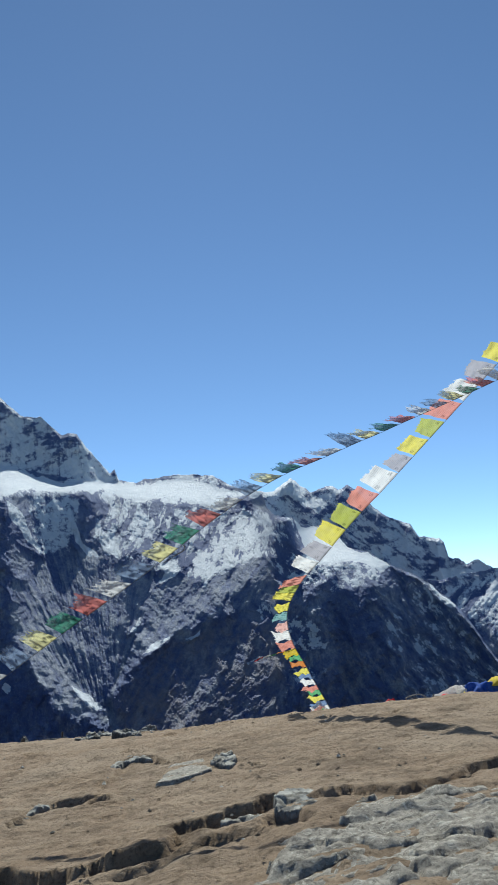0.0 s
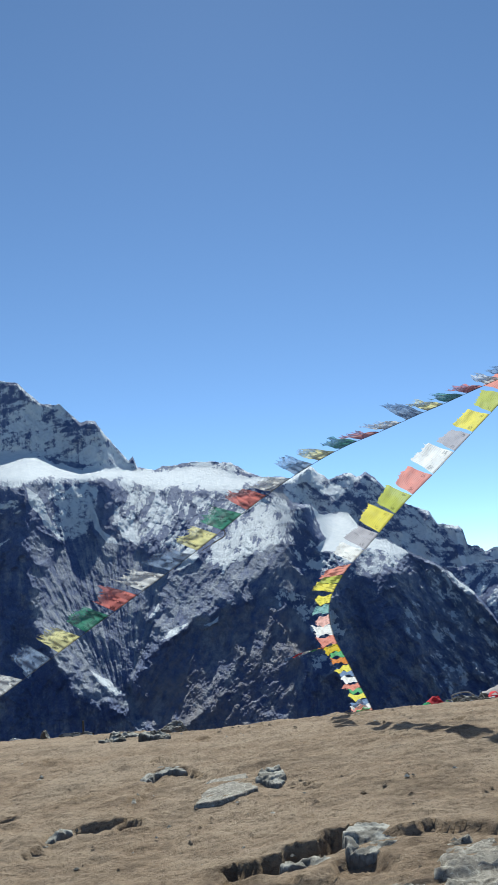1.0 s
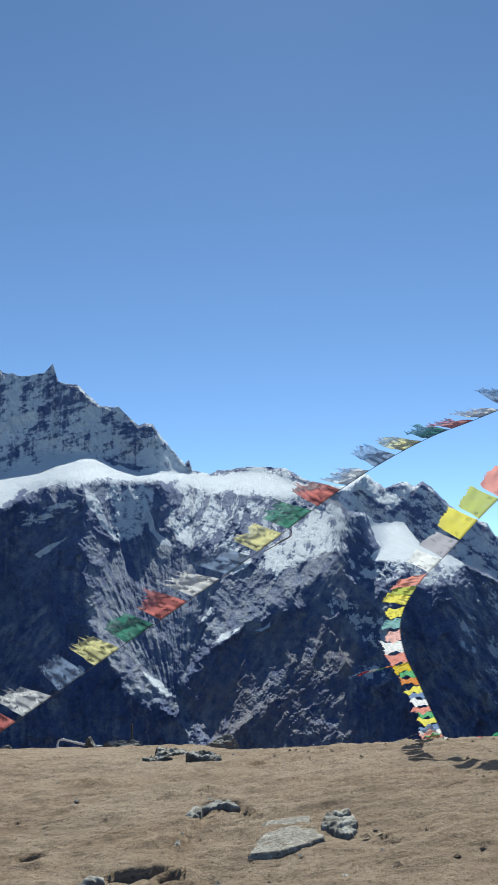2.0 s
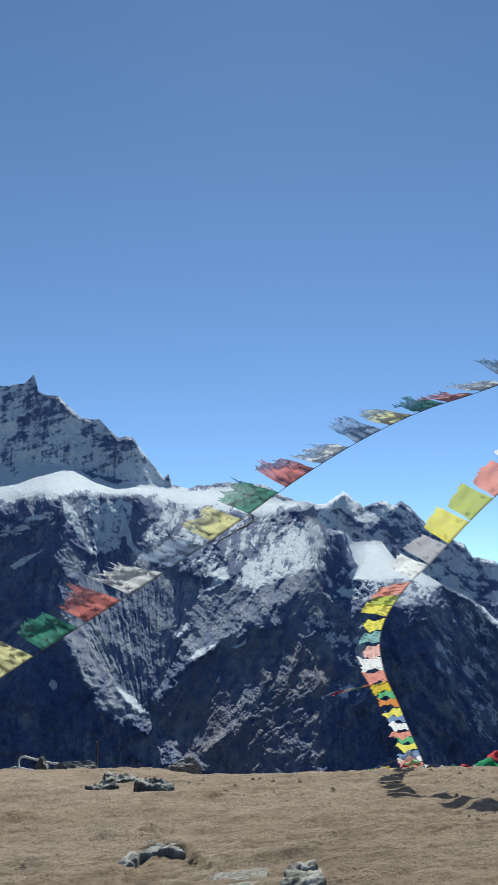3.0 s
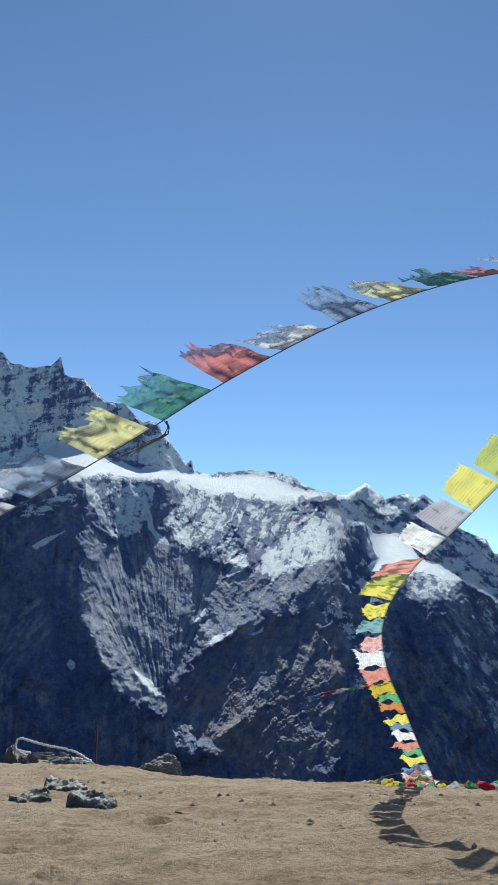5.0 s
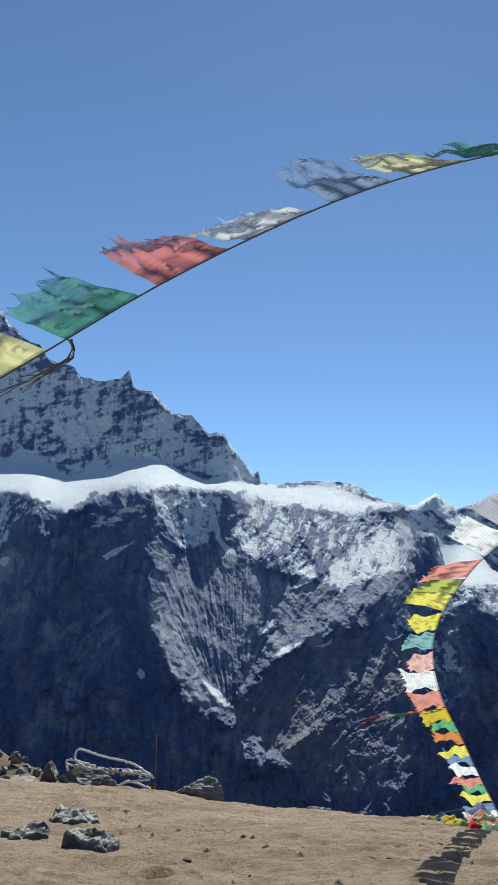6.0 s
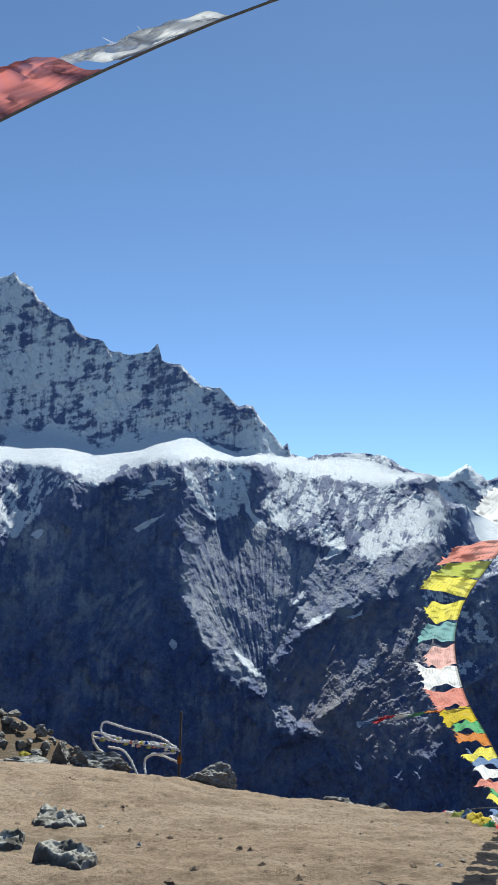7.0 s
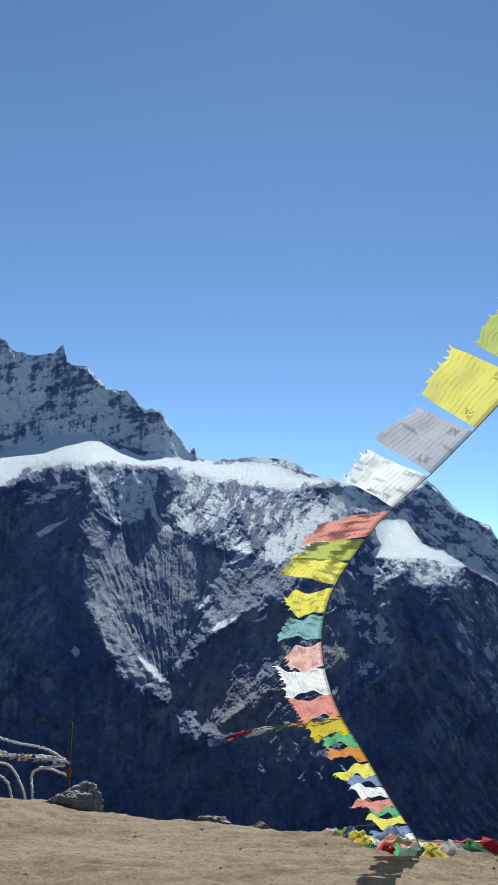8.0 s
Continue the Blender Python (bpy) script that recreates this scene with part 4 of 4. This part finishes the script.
def outcrop(name, label, outline, rise, lean, rough, material, seed, step=0.03, rim=0.05, wear=0.06, block=0.9):
    """Rock breaking through the turf inside an outline: rough, cracked, its rim going down into the soil. lean: rise per metre along x and y."""
    px, py = [p[0] for p in outline], [p[1] for p in outline]
    xs, ys = np.arange(min(px) - 0.15, max(px) + 0.15, step), np.arange(min(py) - 0.15, max(py) + 0.15, step)
    x, y = np.meshgrid(xs, ys)
    inside = area(x, y, outline) + wear * fbm(x, y, 0.5, 5, seed + 1, 0.6)
    body = smooth(-rim, rim, inside)
    top = rise + lean[0] * (x - sum(px) / len(px)) + lean[1] * (y - sum(py) / len(py))
    ridge = rough * (ridged(x * 0.9 + y * 0.4, y * 1.6 - x * 0.5, block, 6, seed + 5, 0.6) - 0.8) + 0.45 * rough * fbm(x, y, 0.16 * block, 4, seed + 6, 0.75)
    crack = np.exp(-(((grain(x * 1.1 + 0.3 * y, y * 2.1 - 0.4 * x, seed + 9) + 0.1 * fbm(x, y, 0.2, 3, seed + 10)) / 0.03) ** 2))
    z = ground_height(x, y) - 0.14 + body * (0.14 + top + ridge - 1.1 * rough * crack)
    ob = new(name, grid_mesh(name, np.stack([x, y, z], -1), len(ys), len(xs), material))
    return tagged(ob, label, "rock", "rocks on the hilltop")


outcrop("rock_slab", "broad cracked grey-brown rock slab sunk in the turf", ((0.16, 3.13), (0.35, 4.02), (0.50, 4.43), (0.74, 4.72), (0.95, 4.84), (1.12, 5.16), (1.30, 5.28), (1.60, 5.25), (2.28, 5.27), (3.46, 5.40), (3.86, 4.13), (2.66, 2.73), (0.56, 2.53)), 0.02, (0.0, 0.0), 0.040, BED, 501, 0.022, 0.06, 0.3)
outcrop("rock", "pale-topped tilted rock with a black undercut", ((0.60, 5.36), (0.63, 5.64), (0.72, 5.78), (0.94, 5.70), (1.02, 5.48), (0.90, 5.28), (0.76, 5.26)), 0.020, (-0.16, 0.22), 0.022, STONE, 527, 0.012, 0.02, 0.09, 0.5)
outcrop("rock_slab", "flat smooth grey slab bedded in the soil", ((-0.43, 7.28), (-0.36, 8.08), (0.0, 8.08), (0.11, 7.42), (-0.21, 7.26)), 0.020, (0.0, 0.0), 0.005, BED, 541, 0.016, 0.012, 0.05)
outcrop("rock", "low grey rock at a broken turf edge", ((0.22, 5.40), (0.30, 5.54), (0.52, 5.48), (0.46, 5.36)), 0.0, (0, 0.1), 0.03, STONE, 561, 0.012, 0.015, 0.10, 0.4)
outcrop("rock", "jagged pale rock beside the flat slab", ((0.10, 7.72), (0.16, 7.95), (0.31, 7.90), (0.34, 7.55), (0.22, 7.50)), 0.03, (0, 0.10), 0.028, STONE, 583, 0.012, 0.02, 0.12, 0.35)
outcrop("rock", "pale-topped rock outcrop in the turf", ((-1.70, 6.82), (-1.56, 7.12), (-1.40, 7.32), (-1.12, 7.46), (-1.14, 7.28), (-1.42, 7.12)), 0.03, (0, 0.1), 0.025, STONE, 601, 0.012, 0.02, 0.14, 0.35)
outcrop("rock", "thin rock lip above worn soil", ((-1.08, 7.60), (-1.06, 8.40), (-1.02, 8.90), (-0.76, 8.97), (-0.55, 8.66), (-0.76, 8.78), (-0.94, 8.72), (-0.98, 8.20)), 0.02, (0, 0.04), 0.022, STONE, 621, 0.012, 0.02, 0.12, 0.35)
outcrop("rock", "long jagged dark rock with a pale lichened crest", ((-1.58, 11.73), (-1.46, 11.98), (-1.25, 11.97), (-1.02, 11.80), (-1.00, 11.66), (-1.37, 11.63)), 0.065, (-0.12, 0.20), 0.035, DARK_STONE, 641, 0.010, 0.02, 0.16, 0.4)
outcrop("rock", "low broken rock with a pale lichened top", ((-2.15, 12.93), (-2.05, 13.28), (-1.72, 13.22), (-1.66, 12.93), (-1.9, 12.83)), 0.05, (0.0, 0.18), 0.030, DARK_STONE, 661, 0.010, 0.02, 0.20, 0.4)
outcrop("rock", "low dark rock with pale lichen on the turf", ((-2.12, 11.98), (-2.06, 12.25), (-1.86, 12.20), (-1.78, 12.03), (-1.98, 11.9)), 0.05, (0, 0.18), 0.030, DARK_STONE, 681, 0.010, 0.02, 0.18, 0.4)
stone("boulder", -1.72, 18.5, (0.8, 0.55, 0.36), 21, -15, STONE, 0.07, "pale lichened boulder on the edge of the drop", 4)
stone("rock", -1.05, 18.2, (0.35, 0.25, 0.12), 22, 20, STONE, 0.02, "small pale rock beside the boulder")
stone("rock", 0.18, 17.7, (0.6, 0.4, 0.2), 24, 8, DARK_STONE, 0.02, "dark squat rock on the edge of the drop")
stone("rock", 0.78, 17.1, (0.7, 0.4, 0.17), 25, -10, STONE, 0.02, "pale flat rock on the edge of the drop")
stone("boulder", -4.25, 20.5, (1.3, 0.6, 0.34), 27, -12, DARK_STONE, 0.08, "long dark grey boulder on the brow of the turf", 4)
stone("boulder", -5.0, 20.75, (0.42, 0.5, 0.36), 28, 30, DARK_STONE, 0.06, "dark rounded boulder on the turf")
stone("rock_slab", -5.7, 20.6, (1.0, 0.6, 0.12), 29, 10, STONE, 0.03, "low pale slab on the turf")
rng = random.Random(77)
for k in range(80):
    x = -10.4 - 5.5 * rng.random()
    big = rng.uniform(0.2, 0.65)
    stone("rock", x, 40 + rng.uniform(-3.5, 0.8) * rng.random(), (big, big * rng.uniform(0.6, 1), big * rng.uniform(0.3, 0.6)), 100 + k, rng.uniform(0, 180), rng.choice((STONE, DARK_STONE)), 0.05, "grey rock on the far shoulder of the hill", 2)
for k in range(36):
    x = -11.6 + 2.8 * rng.random()
    big = rng.uniform(0.35, 0.9)
    stone("rock", x, 40 + rng.uniform(-3.5, 1.5), (big, big * 0.8, big * rng.uniform(0.3, 0.6)), 200 + k, rng.uniform(0, 180), rng.choice((STONE, DARK_STONE)), 0.08, "broken grey rock on the steep end of the shoulder", 2)

def scatter(name, label, category, count, size, material, seed):
    """Many little stones pressed into the ground, in one mesh."""
    r2 = np.random.RandomState(seed)
    base = [(0, 0, 1), (1, 0, 0.1), (0.3, 0.95, 0.1), (-0.8, 0.6, 0), (-0.8, -0.6, 0.1), (0.3, -0.95, 0)]
    faces = [(0, 1, 2), (0, 2, 3), (0, 3, 4), (0, 4, 5), (0, 5, 1)]
    xs, ys = r2.uniform(-4.5, 5.5, count), 3.0 + 15 * r2.rand(count)
    zs = ground_height(xs, ys)
    vs, fs = [], []
    for x, y, z in zip(xs, ys, zs):
        d = size * (0.5 + 1.6 * r2.rand() ** 3)
        a, h, w = r2.rand() * 6.28, 0.35 + 0.4 * r2.rand(), 0.6 + 0.5 * r2.rand()
        o = len(vs)
        for px, py, pz in base:
            px, py = px + 0.25 * (r2.rand() - 0.5), (py + 0.25 * (r2.rand() - 0.5)) * w
            vs.append((x + d * (px * math.cos(a) - py * math.sin(a)), y + d * (px * math.sin(a) + py * math.cos(a)), z + d * h * pz - 0.005))
        fs += [tuple(o + i for i in f) for f in faces]
    me = bpy.data.meshes.new(name)
    me.from_pydata(vs, [], fs)
    me.materials.append(material)
    return tagged(new(name, me), label, category, kind="stuff")


scatter("pebbles", "loose grey pebbles strewn over the turf", "pebbles", 420, 0.018, STONE, 5)
scatter("soil_clods", "small clods of dry soil on the ground", "soil", 1500, 0.020, SOIL, 6)


# ---- heaps of flags and cords along the edge ----
def crumple(parent, x, y, z, size, colour, seed):
    """A cloth fallen into folds."""
    rng2 = random.Random(seed)
    bm = bmesh.new()
    n = 14
    out = bm.verts.layers.float.new("out")
    off = Vector((rng2.uniform(0, 90), rng2.uniform(0, 90), 0))
    turn = rng2.uniform(0, 6.28)
    rows = []
    for i in range(n + 1):
        row = []
        for j in range(n + 1):
            u, v = i / n - 0.5, j / n - 0.5
            dome = max(0.0, 1 - (2.1 * u) ** 2) * max(0.0, 1 - (2.1 * v) ** 2)
            fold = noise.noise(Vector((u * 5, v * 2.5, 0)) + off)
            px = (u + 0.12 * fold) * size[0] + 0.05 * noise.noise(Vector((v * 6, u * 6, 3)) + off)
            py = (v + 0.12 * fold) * size[1]
            pz = size[2] * (dome**0.6 * (0.6 + 0.5 * fold) + 0.18 * abs(noise.noise(Vector((u * 9, v * 9, 7)) + off)))
            row.append(bm.verts.new((x + px * math.cos(turn) - py * math.sin(turn), y + px * math.sin(turn) + py * math.cos(turn), z + max(0.01, pz))))
            row[-1][out] = 0.1 + 0.8 * i / n
        rows.append(row)
    for i in range(n):
        for j in range(n):
            bm.faces.new((rows[i][j], rows[i + 1][j], rows[i + 1][j + 1], rows[i][j + 1]))
    return part("flag", bm, CLOTH[colour], parent, f"crumpled {NAMED.get(colour, colour)} cotton flag")


def heap(label, places, seed):
    top = tagged(new("flag_heap"), label, "prayer flags", "fallen prayer flags")
    for k, (x, y, lift, size, colour) in enumerate(places):
        crumple(top, x, y, float(ground_height(x, y)) + lift - 0.02, size, colour, seed + k)
    return top


heap(
    "heap of fallen red, green and yellow prayer flags", [
        (2.75, 15.3, 0, (0.4, 0.3, 0.12), "bright red"), (2.95, 15.3, 0, (0.4, 0.25, 0.12), "bright yellow"), (3.2, 15.4, 0, (0.4, 0.3, 0.16), "white"), (3.35, 15.3, 0.08, (0.4, 0.3, 0.18), "bright green"),
        (3.5, 15.5, 0.05, (0.5, 0.35, 0.2), "bright blue"), (3.55, 15.5, 0.2, (0.45, 0.3, 0.16), "bright red"), (3.8, 15.5, 0.06, (0.4, 0.35, 0.2), "bright green"),
    ], 400,
)
heap(
    "tall heap of red, white and blue prayer flags over stones", [
        (4.75, 15.5, 0.05, (0.6, 0.5, 0.4), "bright red"), (5.0, 15.3, 0.0, (0.5, 0.4, 0.2), "bright red"), (5.15, 15.6, 0.15, (0.6, 0.4, 0.4), "bright yellow"), (5.0, 15.8, 0.38, (0.8, 0.5, 0.22), "white"),
        (5.4, 15.4, 0.0, (0.5, 0.4, 0.2), "white"), (5.55, 15.7, 0.42, (0.8, 0.5, 0.3), "bright blue"), (5.7, 15.5, 0.1, (0.6, 0.5, 0.4), "grey"), (5.95, 15.7, 0.55, (0.7, 0.5, 0.3), "bright yellow"), (6.1, 15.5, 0.2, (0.7, 0.5, 0.5), "bright red"), (4.55, 15.3, 0.0, (0.35, 0.3, 0.2), "orange"),
    ], 430,
)
stone("rock", 4.25, 15.55, (0.75, 0.5, 0.36), 31, 10, STONE, 0.05, "grey rock wound with tangled cord")
stone("rock", 4.6, 15.75, (0.5, 0.5, 0.34), 32, 50, DARK_STONE, 0.05, "dark rock among fallen flags")
stone("rock", 5.5, 15.75, (0.8, 0.6, 0.5), 33, 20, DARK_STONE, 0.05, "dark rock under fallen flags")
stone("rock", 6.1, 15.8, (0.9, 0.7, 0.7), 34, 70, STONE, 0.05, "grey rock under fallen flags")


def on_ground(pts, lift):
    return [(x, y, float(ground_height(x, y)) + h + lift) for x, y, h in pts]


tangle = tagged(new("cord_tangle"), "grey tangle of old cord over a rock", "cord", "fallen prayer flags")
rng = random.Random(9)
for k in range(22):
    a = rng.uniform(0, 6.28)
    wide, high = rng.uniform(0.25, 0.55), rng.uniform(0.12, 0.38)
    pts = [(4.22 + wide * math.cos(a + t) * rng.uniform(0.6, 1.15), 15.45 + 0.3 * math.sin(a + t) * rng.uniform(0.6, 1.1), 0.03 + high * abs(math.sin(t * rng.uniform(0.7, 1.5) + k)) * rng.uniform(0.5, 1)) for t in np.linspace(0, 4.5, 9)]
    part("cord", tube(rail(on_ground(pts, 0), 0.05), rng.uniform(0.006, 0.016)), rng.choice((OLD_CORD, OLD_CORD, CORD, ROPE)), tangle)

TRAIL = on_ground([(0.95, 17.3, 0.02), (1.3, 16.9, 0.05), (1.6, 16.3, 0.03), (1.85, 15.6, 0.12), (2.1, 15.1, 0.16), (2.31, 14.92, 0.08), (2.6, 15.1, 0.05), (3.1, 15.25, 0.05)], 0.03)
trail = tagged(new("prayer_flag_string"), "line of fallen prayer flags lying along the edge", "prayer flags", "fallen prayer flags")
lay = rail(TRAIL)
part("cord", tube(lay[::5], 0.004), CORD, trail, "thin twisted cord")
rng = random.Random(31)
for k, colour in enumerate(("white", "grey", "bright blue", "bright green", "white", "bright red", "white", "lime", "blue", "bright yellow", "bright yellow", "green", "bright red", "blue", "bright yellow", "white", "green", "bright red")):
    q = lay[int((k + 0.5) / 18 * (len(lay) - 1))]
    crumple(trail, q[0], q[1] + rng.uniform(-0.05, 0.05), float(ground_height(q[0], q[1])) - 0.01, (rng.uniform(0.24, 0.36), rng.uniform(0.16, 0.26), rng.uniform(0.08, 0.17)), colour, 800 + k)
FOOT = [(1.95, 14.0, -0.14), (2.05, 14.3, -0.22), (2.25, 14.7, -0.43), (2.5, 14.95, -0.5)]
flag_line("short line of flags pegged down beside the edge", FOOT, even(0.05, 1.2, 0.24, 0.22, 0.24, ("white", "red", "green", "white"), 0, 0.03, 0.3), (-0.7, 0.2, -0.45), 39)
BRANCH = [(1.45, 12.28, 0.90), (1.28, 12.3, 0.88), (1.08, 12.33, 0.84), (0.88, 12.36, 0.80), (0.66, 12.4, 0.72)]
flag_line("short loose end of small prayer flags blown sideways", BRANCH, even(0.02, 0.85, 0.125, 0.12, 0.10, ("yellow", "orange", "green", "white", "bright red", "blue", "yellow", "green"), 0, 0.03, 0.2), (-0.8, 0.1, -0.4), 37)


# ---- flag pole on the shoulder below ----
def flag_pole():
    top = tagged(new("flag_pole"), "dark wooden pole hung with loops of white flags", "flag pole")
    x, y = -8.8, 45.0
    z = float(ground_height(x, y))
    part("pole", tube([(x, y, z - 0.1), (x - 0.02, y, z + 1.2), (x - 0.1, y, -4.5)], 0.055, 8), WOOD, top)
    knot = bmesh.new()
    bmesh.ops.create_icosphere(knot, subdivisions=2, radius=0.15, matrix=pose(x - 0.08, y, -6.7) @ Matrix.Diagonal((0.8, 0.8, 1.6, 1)))
    part("cloth_knot", knot, CLOTH["orange"], top, "orange cloth tied round the pole")
    rng2 = random.Random(3)
    loops = (
        ((-0.07, -6.26), (-1.23, -5.73), (-2.67, -5.47), (-3.85, -5.23), (-4.11, -5.46), (-3.88, -5.76), (-3.05, -6.02), (-1.62, -6.07), (-0.22, -6.09)),
        ((-3.06, -5.94), (-4.23, -5.68), (-4.49, -5.97), (-4.2, -6.51), (-3.08, -7.04), (-2.77, -7.5), (-2.6, -8.6), (-2.5, -9.6)),
        ((-0.2, -6.34), (-1.44, -6.56), (-1.87, -6.98), (-1.63, -7.6), (-1.6, -8.6), (-1.55, -9.6)),
        ((-0.15, -6.89), (-1.01, -6.6), (-1.44, -6.51)),
        ((-3.59, -6.32), (-3.0, -6.53), (-2.52, -6.99), (-2.11, -7.6), (-1.95, -8.6), (-1.9, -9.6)),
        ((-4.49, -5.97), (-3.34, -5.97), (-1.9, -6.09), (-0.21, -6.14)),
    )
    for pts in loops:
        line = rail([(x + a, y + rng2.uniform(-0.3, 0.3), b) for a, b in pts], 0.05)
        line = line + 0.014 * np.array([[rng2.gauss(0, 1), rng2.gauss(0, 1), rng2.gauss(0, 1)] for _ in line])
        rope = part("flag_rope", tube(line, 0.055), ROPE, top, "rope of bunched white flags")
    for k in range(30):
        s = 0.3 + 3.9 * k / 30
        crumple(rope, x - s, y - 0.1, -6.3 + 0.08 * s + rng2.uniform(-0.14, 0.10), (0.24, 0.16, 0.2), ("white", "lime", "bright blue", "white", "yellow", "pink", "grey", "white", "red")[k % 9], 600 + k)


flag_pole()
heap("prayer flags scattered over the hillside", [(-13.6 + 0.45 * k + 0.2 * math.sin(3 * k), 37.6 + 0.4 * math.cos(5 * k), 0, (0.5, 0.4, 0.18), ("yellow", "white", "lime", "white", "grey", "red")[k % 6]) for k in range(10)], 700)
